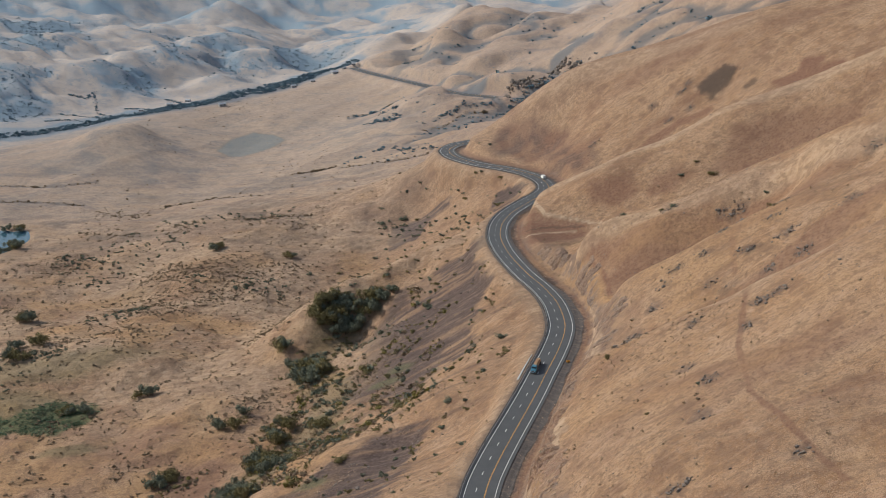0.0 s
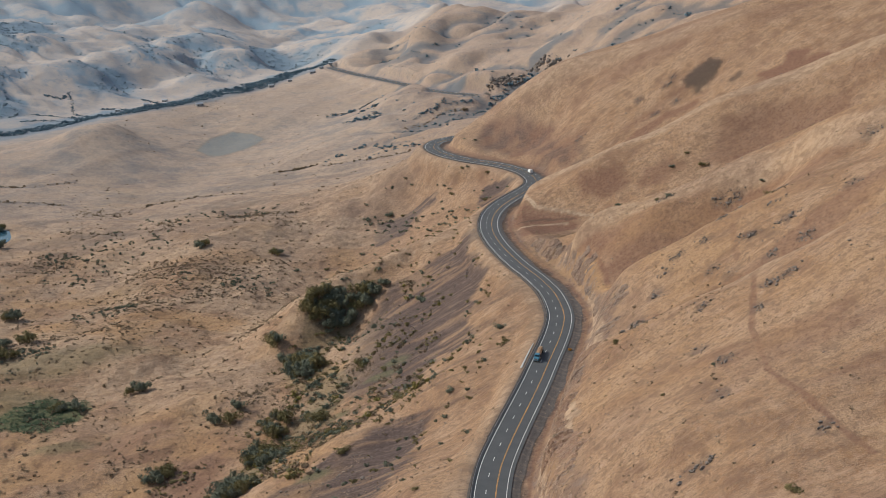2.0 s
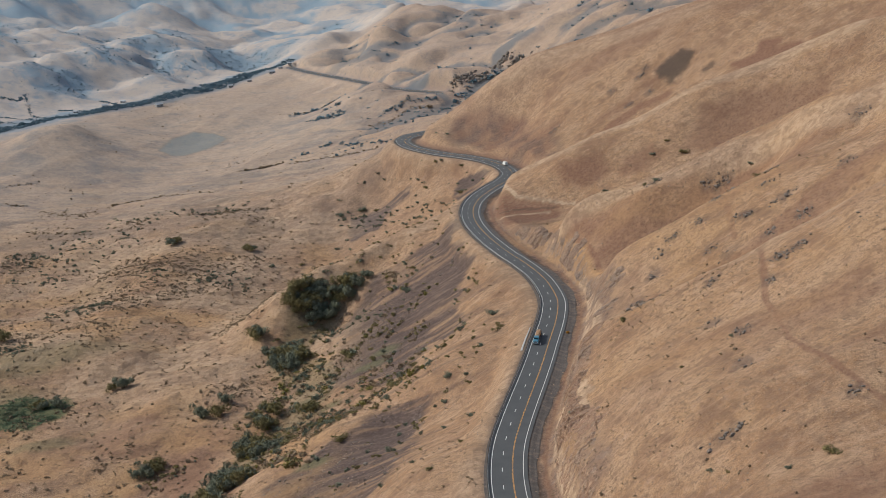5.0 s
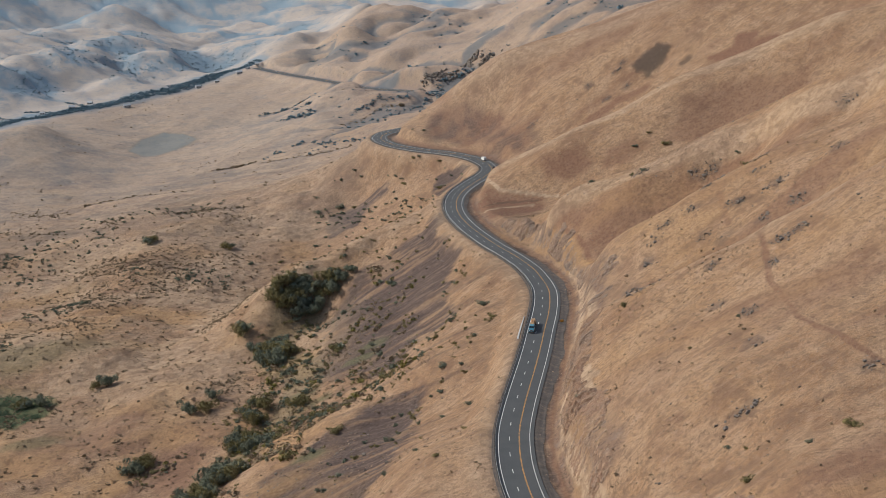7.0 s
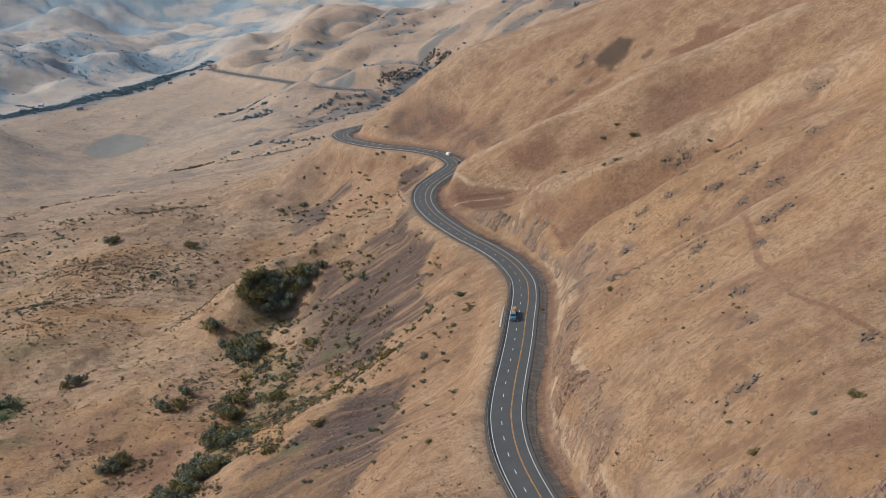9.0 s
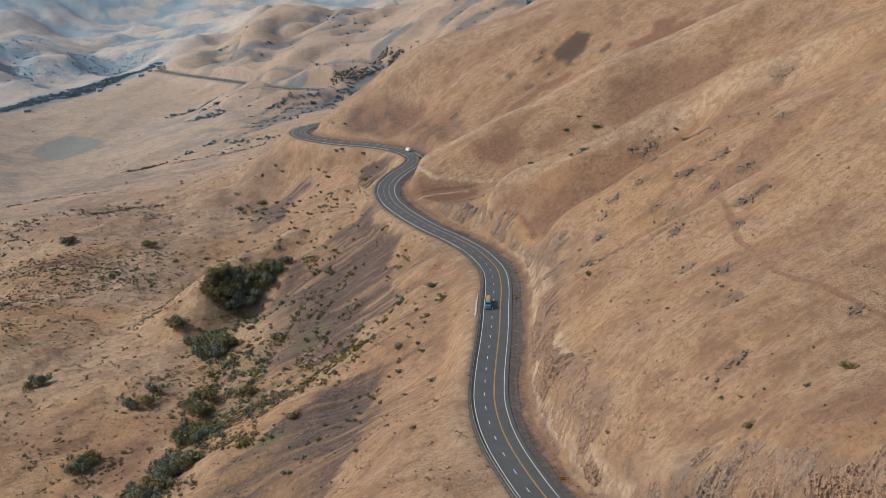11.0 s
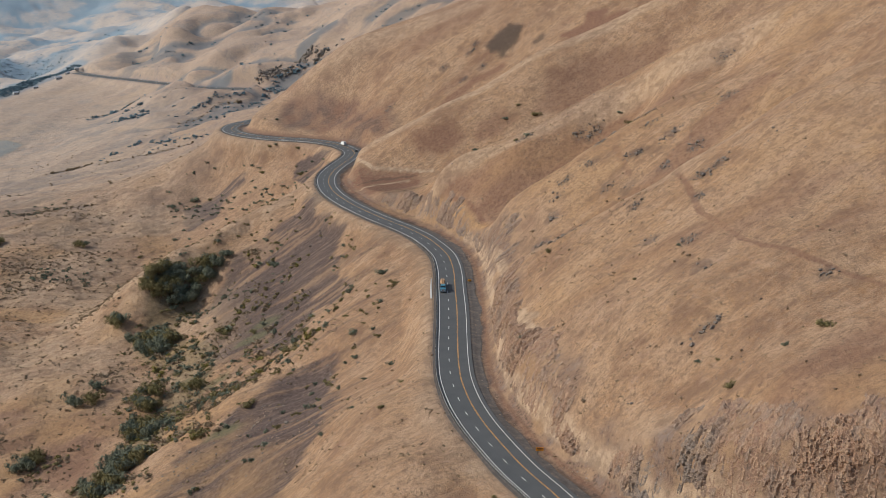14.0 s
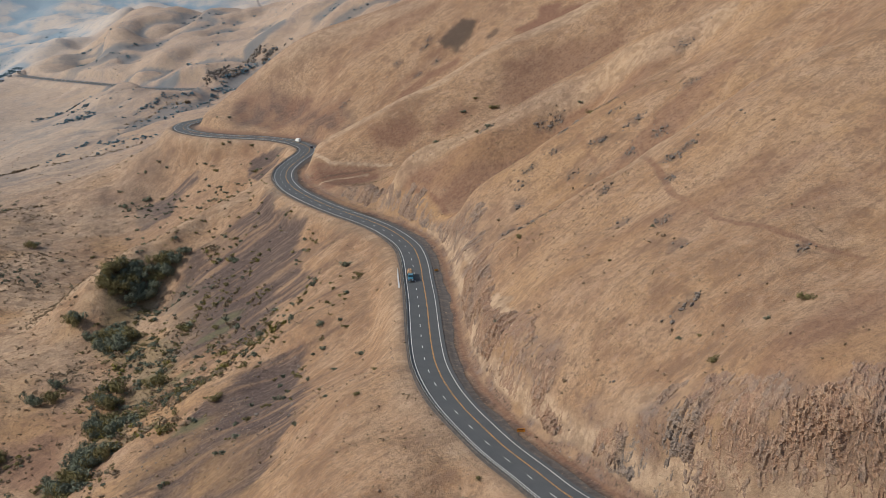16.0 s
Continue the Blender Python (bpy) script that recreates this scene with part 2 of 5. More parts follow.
def height(x, y):
    """The ground's height, the side of the road and the way along it."""
    x, y = np.asarray(x, float).ravel(), np.asarray(y, float).ravel()
    z = base_height(x, y)
    far = np.hypot(x, y)
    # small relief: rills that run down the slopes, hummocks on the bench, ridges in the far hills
    hill = step(20, 80, x + 20) * step(1700, 1200, far)
    bench = step(10, -60, x) * step(1500, 1000, far)
    z += hill * (1.8 * rough(0.42 * x, y + 0.12 * x, 62, 3, 3) + 1.2 * rough(0.35 * x, y + 0.2 * x, 22, 5, 3) + 0.35 * rough(x, y, 6, 7, 3))
    z += bench * (4.2 * rough(x, y, 70, 11, 3) + 3.4 * rough(x, 1.3 * y, 27, 12, 3) + 0.5 * rough(x, y, 7, 13, 2))
    over = (y - 1500 - 1.05 * (x + 548)) / 1.45
    over = np.where(x > -60, np.minimum(over, (y - 1950) * 1.0), over)
    fold, small = far_folds(x, y)
    z += step(4, 80, over) * (24 * (fold - 0.24) + 8 * (small - 0.22) + 0.8 * rough(x, y, 16, 22, 2)) + step(700, 1500, over) * 60 * (np.abs(rough(x, 0.8 * y, 520, 27, 2)) * 1.3 - 0.35)
    slope = step(1230, 1400, y + 0.2 * x) * step(-150, 0, x) * step(60, -20, over)
    z += slope * (14 * (slope_gully(x, y) - 0.3) + 3.0 * rough(0.5 * x - 0.35 * y, 0.9 * y + 0.4 * x, 26, 28, 4))
    shelf = step(1150, 1350, y) * step(40, -10, over) * (x < 300)
    z += shelf * 4.5 * (1 - 2 * np.abs(rough(0.9 * x - 0.5 * y, 0.4 * y, 150, 25, 4)))
    side, level, along = road_at(x, y)
    # the road's bench: flat from the guard rail to the ditch, then fill below and cut above
    left = step(LEFT_EDGE - 16, LEFT_EDGE - 1.2, side)
    apron = np.interp(y, [560, 620, 660, 700, 740], [0, 0, 2, 2, 0])
    right = step(RIGHT_EDGE + 15 + apron, RIGHT_EDGE + 6.5 + apron, side)
    flat = np.where(side < 0, left, right) * (side < 900)
    shelf = level - 0.30 - 0.35 * step(RIGHT_EDGE + 0.5, RIGHT_EDGE + 3.0, side) + 0.6 * step(RIGHT_EDGE + 4, RIGHT_EDGE + 7, side)
    z = z * (1 - flat) + shelf * flat
    # the pond's basin
    basin = step(1.25, 0.95, np.hypot((x + 402) / 26, (y - 1066) / 40))
    z = z * (1 - basin) + 45.0 * basin
    return z, side, along
# ---- end of land ----


# ---- materials ----
def material(name):
    m = bpy.data.materials.new(name)
    m.use_nodes = True
    return m, m.node_tree.nodes, m.node_tree.links, m.node_tree.nodes["Principled BSDF"]


def grain(nodes, links, scale, detail=4, rough_=0.6, where=None):
    n = nodes.new("ShaderNodeTexNoise")
    n.inputs["Scale"].default_value, n.inputs["Detail"].default_value, n.inputs["Roughness"].default_value = scale, detail, rough_
    links.new(where, n.inputs["Vector"])
    return n.outputs["Fac"]


def ramp(nodes, links, fac, stops):
    r = nodes.new("ShaderNodeValToRGB")
    links.new(fac, r.inputs["Fac"])
    e = r.color_ramp.elements
    while len(e) < len(stops):
        e.new(0.5)
    for k, (at, c) in enumerate(stops):
        e[k].position, e[k].color = at, (*c, 1) if len(c) == 3 else c
    return r.outputs["Color"]


def mix(nodes, links, fac, a, b, kind="MIX"):
    m = nodes.new("ShaderNodeMix")
    m.data_type, m.blend_type = "RGBA", kind
    for socket, v in ((m.inputs["Factor"], fac), (m.inputs["A"], a), (m.inputs["B"], b)):
        if isinstance(v, (int, float)):
            socket.default_value = v
        elif isinstance(v, tuple):
            socket.default_value = (*v, 1)
        else:
            links.new(v, socket)
    return m.outputs["Result"]


def plain(name, colour, rough_=0.6, metal=0.0, vary=0.12, scale=3.0):
    """A painted or worn surface with slight variation in tone."""
    m, n, l, b = material(name)
    at = n.new("ShaderNodeTexCoord").outputs["Object"]
    dark = tuple(c * (1 - vary) for c in colour)
    light = tuple(min(1, c * (1 + vary)) for c in colour)
    l.new(ramp(n, l, grain(n, l, scale, 5, 0.65, at), [(0.3, dark), (0.7, light)]), b.inputs["Base Color"])
    b.inputs["Roughness"].default_value, b.inputs["Metallic"].default_value = rough_, metal
    return m


def ground_material():
    m, n, l, b = material("dry_grass_land")
    at = n.new("ShaderNodeTexCoord").outputs["Object"]
    zone = n.new("ShaderNodeAttribute")
    zone.attribute_name = "zone"
    cover = n.new("ShaderNodeAttribute")
    cover.attribute_name = "cover"
    za, zb = n.new("ShaderNodeSeparateColor"), n.new("ShaderNodeSeparateColor")
    l.new(zone.outputs["Color"], za.inputs["Color"])
    l.new(cover.outputs["Color"], zb.inputs["Color"])
    broad = grain(n, l, 0.012, 6, 0.62, at)
    patch = grain(n, l, 0.06, 6, 0.65, at)
    clump = grain(n, l, 0.6, 5, 0.7, at)
    blade = grain(n, l, 2.6, 3, 0.7, at)
    grass = ramp(n, l, broad, [(0.34, (0.22, 0.120, 0.066)), (0.45, (0.305, 0.174, 0.093)), (0.54, (0.385, 0.238, 0.134)), (0.66, (0.265, 0.158, 0.100))])
    grass = mix(n, l, ramp(n, l, patch, [(0.47, (0, 0, 0)), (0.60, (0.8, 0.8, 0.8))]), grass, (0.405, 0.268, 0.17))
    grass = mix(n, l, ramp(n, l, clump, [(0.38, (0.8, 0.8, 0.8)), (0.50, (0, 0, 0))]), grass, (0.135, 0.088, 0.06))
    grass = mix(n, l, ramp(n, l, blade, [(0.49, (0, 0, 0)), (0.58, (0.6, 0.6, 0.6))]), grass, (0.46, 0.315, 0.21))
    grass = mix(n, l, ramp(n, l, grain(n, l, 1.3, 4, 0.7, at), [(0.36, (0.6, 0.6, 0.6)), (0.46, (0, 0, 0))]), grass, (0.16, 0.105, 0.072))
    grass = mix(n, l, ramp(n, l, patch, [(0.36, (0.65, 0.65, 0.65)), (0.46, (0, 0, 0))]), grass, (0.19, 0.118, 0.08))
    grass = mix(n, l, ramp(n, l, grain(n, l, 0.03, 6, 0.7, at), [(0.36, (0.5, 0.5, 0.5)), (0.46, (0, 0, 0))]), grass, (0.23, 0.135, 0.088))
    grass = mix(n, l, ramp(n, l, grain(n, l, 4.5, 3, 0.75, at), [(0.39, (0.9, 0.9, 0.9)), (0.46, (0, 0, 0))]), grass, (0.13, 0.082, 0.052))
    middle = grain(n, l, 0.2, 5, 0.7, at)
    grass = mix(n, l, ramp(n, l, middle, [(0.38, (0.65, 0.65, 0.65)), (0.48, (0, 0, 0))]), grass, (0.20, 0.127, 0.085))
    grass = mix(n, l, ramp(n, l, middle, [(0.55, (0, 0, 0)), (0.75, (0.6, 0.6, 0.6))]), grass, (0.42, 0.285, 0.205))
    rills, thin = n.new("ShaderNodeMapping"), n.new("ShaderNodeMapping")
    rills.inputs["Rotation"].default_value = (0, 0, radians(-8))
    thin.inputs["Scale"].default_value = (0.05, 0.34, 0.08)
    l.new(at, rills.inputs["Vector"])
    l.new(rills.outputs["Vector"], thin.inputs["Vector"])
    rill = grain(n, l, 1.0, 7, 0.78, thin.outputs["Vector"])
    grass = mix(n, l, ramp(n, l, rill, [(0.36, (0.55, 0.55, 0.55)), (0.46, (0, 0, 0))]), grass, (0.175, 0.11, 0.075))
    grass = mix(n, l, ramp(n, l, rill, [(0.55, (0, 0, 0)), (0.65, (0.45, 0.45, 0.45))]), grass, (0.44, 0.295, 0.195))
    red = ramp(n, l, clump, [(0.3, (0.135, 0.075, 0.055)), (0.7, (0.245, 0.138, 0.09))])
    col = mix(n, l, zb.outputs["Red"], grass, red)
    turn, draw = n.new("ShaderNodeMapping"), n.new("ShaderNodeMapping")
    turn.inputs["Rotation"].default_value = (0, 0, radians(17.5))
    draw.inputs["Scale"].default_value = (0.035, 0.30, 0.05)
    l.new(at, turn.inputs["Vector"])
    l.new(turn.outputs["Vector"], draw.inputs["Vector"])
    runnel = grain(n, l, 1.0, 6, 0.75, draw.outputs["Vector"])
    talus = ramp(n, l, clump, [(0.30, (0.062, 0.043, 0.037)), (0.5, (0.100, 0.072, 0.063)), (0.70, (0.16, 0.118, 0.100))])
    talus = mix(n, l, ramp(n, l, runnel, [(0.54, (0, 0, 0)), (0.62, (0.6, 0.6, 0.6))]), talus, (0.22, 0.155, 0.112))
    talus = mix(n, l, ramp(n, l, runnel, [(0.38, (0.6, 0.6, 0.6)), (0.46, (0, 0, 0))]), talus, (0.06, 0.043, 0.040))
    col = mix(n, l, za.outputs["Red"], col, talus)
    tall = n.new("ShaderNodeMapping")
    tall.inputs["Scale"].default_value = (1.0, 1.0, 0.75)
    l.new(at, tall.inputs["Vector"])
    seam = grain(n, l, 0.42, 9, 0.76, tall.outputs["Vector"])
    crag = ramp(n, l, grain(n, l, 0.9, 8, 0.74, tall.outputs["Vector"]), [(0.38, (0.070, 0.052, 0.043)), (0.45, (0.145, 0.098, 0.073)), (0.51, (0.22, 0.14, 0.098)), (0.57, (0.15, 0.095, 0.072)), (0.64, (0.33, 0.235, 0.16))])
    crag = mix(n, l, ramp(n, l, grain(n, l, 0.055, 6, 0.68, at), [(0.50, (0, 0, 0)), (0.60, (0.7, 0.7, 0.7))]), crag, (0.335, 0.222, 0.138))
    crag = mix(n, l, ramp(n, l, grain(n, l, 0.11, 6, 0.7, at), [(0.36, (0.65, 0.65, 0.65)), (0.46, (0, 0, 0))]), crag, (0.20, 0.155, 0.135))
    # crevice shade put into the colour where the seams lie low
    crag = mix(n, l, ramp(n, l, seam, [(0.34, (0.8, 0.8, 0.8)), (0.44, (0, 0, 0))]), crag, (0.095, 0.068, 0.056))
    col = mix(n, l, za.outputs["Green"], col, crag)
    col = mix(n, l, cover.outputs["Alpha"], col, mix(n, l, ramp(n, l, middle, [(0.38, (0.7, 0.7, 0.7)), (0.47, (0, 0, 0))]), ramp(n, l, clump, [(0.3, (0.30, 0.175, 0.085)), (0.7, (0.46, 0.285, 0.14))]), (0.225, 0.135, 0.08)))
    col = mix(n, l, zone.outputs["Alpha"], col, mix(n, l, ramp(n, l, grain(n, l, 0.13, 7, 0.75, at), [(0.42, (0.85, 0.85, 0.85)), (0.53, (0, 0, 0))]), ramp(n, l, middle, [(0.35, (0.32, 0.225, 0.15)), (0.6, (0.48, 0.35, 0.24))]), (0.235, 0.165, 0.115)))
    # pale grass and sage of the distance, with blue haze mixed into the colour
    haze_tint = ramp(n, l, grain(n, l, 0.02, 7, 0.7, at), [(0.36, (0.30, 0.305, 0.31)), (0.45, (0.46, 0.39, 0.335)), (0.55, (0.41, 0.36, 0.325)), (0.66, (0.27, 0.295, 0.315))])
    haze_tint = mix(n, l, ramp(n, l, grain(n, l, 0.11, 6, 0.75, at), [(0.36, (0.4, 0.4, 0.4)), (0.45, (0, 0, 0))]), haze_tint, (0.22, 0.275, 0.32))
    col = mix(n, l, zb.outputs["Green"], col, haze_tint)
    green = ramp(n, l, clump, [(0.3, (0.075, 0.085, 0.045)), (0.7, (0.16, 0.155, 0.085))])
    col = mix(n, l, za.outputs["Blue"], col, green)
    # dark cover shifts to blue where the haze tint lies
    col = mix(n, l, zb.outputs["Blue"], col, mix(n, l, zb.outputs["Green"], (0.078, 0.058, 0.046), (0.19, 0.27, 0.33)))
    l.new(col, b.inputs["Base Color"])
    b.inputs["Roughness"].default_value = 0.95
    b.inputs["Specular IOR Level"].default_value = 0.1
    bump = n.new("ShaderNodeBump")
    bump.inputs["Strength"].default_value, bump.inputs["Distance"].default_value = 0.8, 1.0
    high = n.new("ShaderNodeMix")
    l.new(za.outputs["Green"], high.inputs["Factor"])
    tufts = n.new("ShaderNodeMath")
    tufts.operation = "MULTIPLY_ADD"
    tufts.inputs[1].default_value = 0.45
    l.new(blade, tufts.inputs[0])
    l.new(clump, tufts.inputs[2])
    l.new(tufts.outputs["Value"], high.inputs["A"])
    l.new(seam, high.inputs["B"])
    l.new(high.outputs["Result"], bump.inputs["Height"])
    l.new(bump.outputs["Normal"], b.inputs["Normal"])
    return m


GROUND = ground_material()


def asphalt_material():
    m, n, l, b = material("asphalt")
    at = n.new("ShaderNodeTexCoord").outputs["Object"]
    broad = grain(n, l, 0.15, 5, 0.6, at)
    fine = grain(n, l, 6, 4, 0.7, at)
    col = ramp(n, l, broad, [(0.3, (0.052, 0.056, 0.058)), (0.7, (0.070, 0.073, 0.075))])
    col = mix(n, l, ramp(n, l, fine, [(0.4, (0, 0, 0)), (0.8, (0.35, 0.35, 0.35))]), col, (0.11, 0.11, 0.11))
    l.new(col, b.inputs["Base Color"])
    b.inputs["Roughness"].default_value = 0.85
    return m


ASPHALT = asphalt_material()
WHITE_PAINT = plain("white_road_paint", (0.62, 0.61, 0.58), 0.7, vary=0.2, scale=1.5)
YELLOW_PAINT = plain("yellow_road_paint", (0.62, 0.30, 0.06), 0.7, vary=0.2, scale=1.5)


# ---- helpers for meshes ----
def mesh_of(name, verts, faces, mat, smooth=True):
    me = bpy.data.meshes.new(name)
    v = np.asarray(verts, dtype=np.float32)
    f = np.asarray(faces, dtype=np.int32)
    me.vertices.add(len(v))
    me.vertices.foreach_set("co", v.ravel())
    me.loops.add(f.size)
    me.loops.foreach_set("vertex_index", f.ravel())
    me.polygons.add(len(f))
    me.polygons.foreach_set("loop_start", np.arange(len(f), dtype=np.int32) * f.shape[1])
    me.update(calc_edges=True)
    me.polygons.foreach_set("use_smooth", np.full(len(f), smooth))
    me.materials.append(mat)
    return me


def part(name, bm, mat, parent, label=""):
    """Links a bmesh as one mesh object under a thing or a part."""
    me = bpy.data.meshes.new(name)
    bm.to_mesh(me)
    bm.free()
    me.materials.append(mat)
    ob = new(name, me)
    ob.parent = parent
    return tagged(ob, label)


def box(bm, cx, cy, cz, sx, sy, sz, bevel=0.0, turn=None):
    """A box of that size about a centre, with bevelled edges."""
    made = bmesh.ops.create_cube(bm, size=1.0)["verts"]
    bmesh.ops.scale(bm, vec=(sx, sy, sz), verts=made)
    if bevel:
        edges = list({e for v in made for e in v.link_edges})
        r = bmesh.ops.bevel(bm, geom=edges, offset=bevel, segments=2, affect="EDGES", profile=0.6)
        made = list({v for f in r["faces"] for v in f.verts} | {v for v in made if v.is_valid})
    if turn is not None:
        bmesh.ops.transform(bm, matrix=turn, verts=made)
    bmesh.ops.translate(bm, vec=(cx, cy, cz), verts=made)
    return made


def tube(bm, a, b, r1, r2, sides=8):
    a, b = Vector(a), Vector(b)
    d = b - a
    m = Matrix.Translation((a + b) / 2) @ d.to_track_quat("Z", "Y").to_matrix().to_4x4()
    return bmesh.ops.create_cone(bm, cap_ends=True, segments=sides, radius1=r1, radius2=r2, depth=d.length, matrix=m)["verts"]


# ---- the ground: one sheet, finest where the camera looks ----
def land():
    cx, cy = -55.0, 0.0
    az = np.radians(np.concatenate([np.arange(-180, -24, 6), np.arange(-24, -20, 0.5), np.arange(-20, 37, 0.068), np.arange(37, 46, 0.5), np.arange(48, 180, 6)]))
    r = np.concatenate([[0.02, 40, 90, 140], np.geomspace(175, 470, 400), np.geomspace(471.5, 2300, 560), np.geomspace(2308, 4700, 120)])
    A, R = np.meshgrid(az, r)
    x, y = (cx + R * np.sin(A)).ravel(), (cy + R * np.cos(A)).ravel()
    z, side, along = height(x, y)
    masks = zones(x, y, z, side, along)
    n, k = len(r), len(az)
    i = np.arange(n - 1)[:, None] * k + np.arange(k)[None]
    j = np.arange(n - 1)[:, None] * k + (np.arange(k) + 1)[None] % k
    faces = np.stack([i, i + k, j + k, j], -1).reshape(-1, 4)[:, ::-1]
    me = mesh_of("ground", np.column_stack([x, y, z]), faces, GROUND)
    for name, cols in (("zone", ("talus", "rock", "green", "pale")), ("cover", ("red", "haze_tint", "dark", "rust"))):
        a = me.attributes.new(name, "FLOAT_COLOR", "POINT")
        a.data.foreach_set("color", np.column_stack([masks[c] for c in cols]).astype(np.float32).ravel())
    return tagged(new("ground", me), "tan dry-grass hillsides, talus and valley floor", "ground", kind="structure")


def cells(x, y, size, seed):
    """A random value from 0 to 1 for each uneven block of about that size."""
    u, v = x / size + 0.35 * rough(x, y, size, seed, 2), y / size + 0.35 * rough(x, y, size, seed + 1, 2)
    i, j = np.floor(u).astype(np.int64), np.floor(v).astype(np.int64)
    near, value = np.full(len(x), 9.0), np.zeros(len(x))
    for a in (-1, 0, 1):
        for b in (-1, 0, 1):
            d = np.hypot(i + a + hashed(i + a, j + b, seed) - u, j + b + hashed(i + a, j + b, seed + 7) - v)
            value = np.where(d < near, hashed(i + a, j + b, seed + 13), value)
            near = np.minimum(d, near)
    return value


def blob(x, y, cx, cy, rx, ry, turn=0.0, edge=0.5, seed=1):
    """1 inside an uneven oval, 0 outside."""
    c, s = math.cos(radians(turn)), math.sin(radians(turn))
    out, reach = np.zeros(len(x)), 2.2 * max(rx, ry)
    k = np.where((np.abs(x - cx) < reach) & (np.abs(y - cy) < reach))[0]
    p, q = x[k] - cx, y[k] - cy
    d = np.hypot((p * c + q * s) / rx, (q * c - p * s) / ry) + 0.35 * rough(x[k], y[k], 0.6 * min(rx, ry) + 4, seed, 4)
    out[k] = step(1.0 + edge / 2, 1.0 - edge / 2, d)
    return out


def patch_of(x, y, corners, edge, seed, ragged=0.6):
    """1 inside a patch with those corners, 0 outside, with a ragged edge."""
    inside, d = np.zeros(len(x), bool), np.full(len(x), 1e9)
    near = np.where((x > min(c[0] for c in corners) - 5 * edge) & (x < max(c[0] for c in corners) + 5 * edge)
                    & (y > min(c[1] for c in corners) - 5 * edge) & (y < max(c[1] for c in corners) + 5 * edge))[0]
    u, v = x[near], y[near]
    ins, dd = np.zeros(len(u), bool), np.full(len(u), 1e9)
    for (ax, ay), (bx, by) in zip(corners, corners[1:] + corners[:1]):
        t = np.clip(((u - ax) * (bx - ax) + (v - ay) * (by - ay)) / ((bx - ax) ** 2 + (by - ay) ** 2), 0, 1)
        dd = np.minimum(dd, np.hypot(u - ax - t * (bx - ax), v - ay - t * (by - ay)))
        ins ^= ((ay > v) != (by > v)) & (u < (bx - ax) * (v - ay) / (by - ay + 1e-9) + ax)
    d = np.where(ins, dd, -dd) + ragged * 3 * edge * rough(u, v, 5 * edge, seed, 4)
    out = np.zeros(len(x))
    out[near] = step(-edge, edge, d)
    return out


def along_line(x, y, points, width, seed=1):
    """1 on a line of that half width through the points, fading out unevenly beside it."""
    px, py = [p[0] for p in points], [p[1] for p in points]
    k = np.where((x > min(px) - 2 * width) & (x < max(px) + 2 * width) & (y > min(py) - 2 * width) & (y < max(py) + 2 * width))[0]
    every, x, y = len(x), x[k], y[k]
    d, out = np.full(len(x), 1e9), np.zeros(every)
    for (ax, ay), (bx, by) in zip(points, points[1:]):
        t = np.clip(((x - ax) * (bx - ax) + (y - ay) * (by - ay)) / ((bx - ax) ** 2 + (by - ay) ** 2), 0, 1)
        d = np.minimum(d, np.hypot(x - ax - t * (bx - ax), y - ay - t * (by - ay)))
    out[k] = step(1.3, 0.7, d / width + 0.45 * rough(x, y, 2 * width + 3, seed, 3))
    return out


CREEK = [(-150, 470), (-125, 520), (-100, 556), (-72, 605), (-62, 650), (-84, 700), (-70, 740)]
FIELD = [(-270, 1444), (-263, 1500), (-240, 1534), (-213, 1527), (-194, 1503), (-214, 1462), (-238, 1428), (-254, 1425)]
REED_BED = [(-300, 655), (-300, 690), (-263, 676), (-251, 685), (-240, 693), (-217, 688), (-206, 679), (-209, 666), (-221, 663), (-226, 653), (-238, 652), (-252, 662), (-270, 648)]
YELLOWED = [(-80, 544), (-66, 622), (-61, 504), (-25, 640), (-33, 631), (-58, 600), (-92, 560)]


OUTCROPS = [
    (165, 588), (152, 593), (148, 588), (155, 583), (148, 607), (144, 612), (148, 533), (130, 550), (135, 515), (132, 517), (137, 492), (149, 512), (117, 407), (111, 408), (121, 496),
    (116, 507), (106, 533), (111, 595), (118, 533), (100, 527), (174, 508), (203, 568), (150, 490), (121, 633), (152, 608), (188, 932), (191, 961), (164, 960), (173, 932), (119, 955),
    (83, 389), (92, 421), (72, 444), (85, 365), (104, 395), (140, 560), (186, 955), (125, 440), (66, 310), (96, 300), (83, 500), (94, 515), (160, 560), (78, 340)]


def spots(x, y, places, size):
    """Ragged round spots about those places."""
    out = np.zeros(len(x))
    for px, py in places:
        k = np.where((np.abs(x - px) < 2 * size) & (np.abs(y - py) < 2 * size))[0]
        d = np.hypot(x[k] - px, y[k] - py) / size + 0.7 * rough(x[k], y[k], 3.5, 133, 3)
        out[k] = np.maximum(out[k], step(1.1, 0.4, d))
    return out


# dark hill faces whose shade and scrub are put into the ground colour
FAR_DARK_FACES = [
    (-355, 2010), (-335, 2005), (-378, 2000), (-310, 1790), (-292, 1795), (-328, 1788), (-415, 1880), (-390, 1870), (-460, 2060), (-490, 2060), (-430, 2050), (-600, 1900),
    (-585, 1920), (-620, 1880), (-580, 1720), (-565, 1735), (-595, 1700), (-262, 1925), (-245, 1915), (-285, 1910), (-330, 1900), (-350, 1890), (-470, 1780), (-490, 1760)]
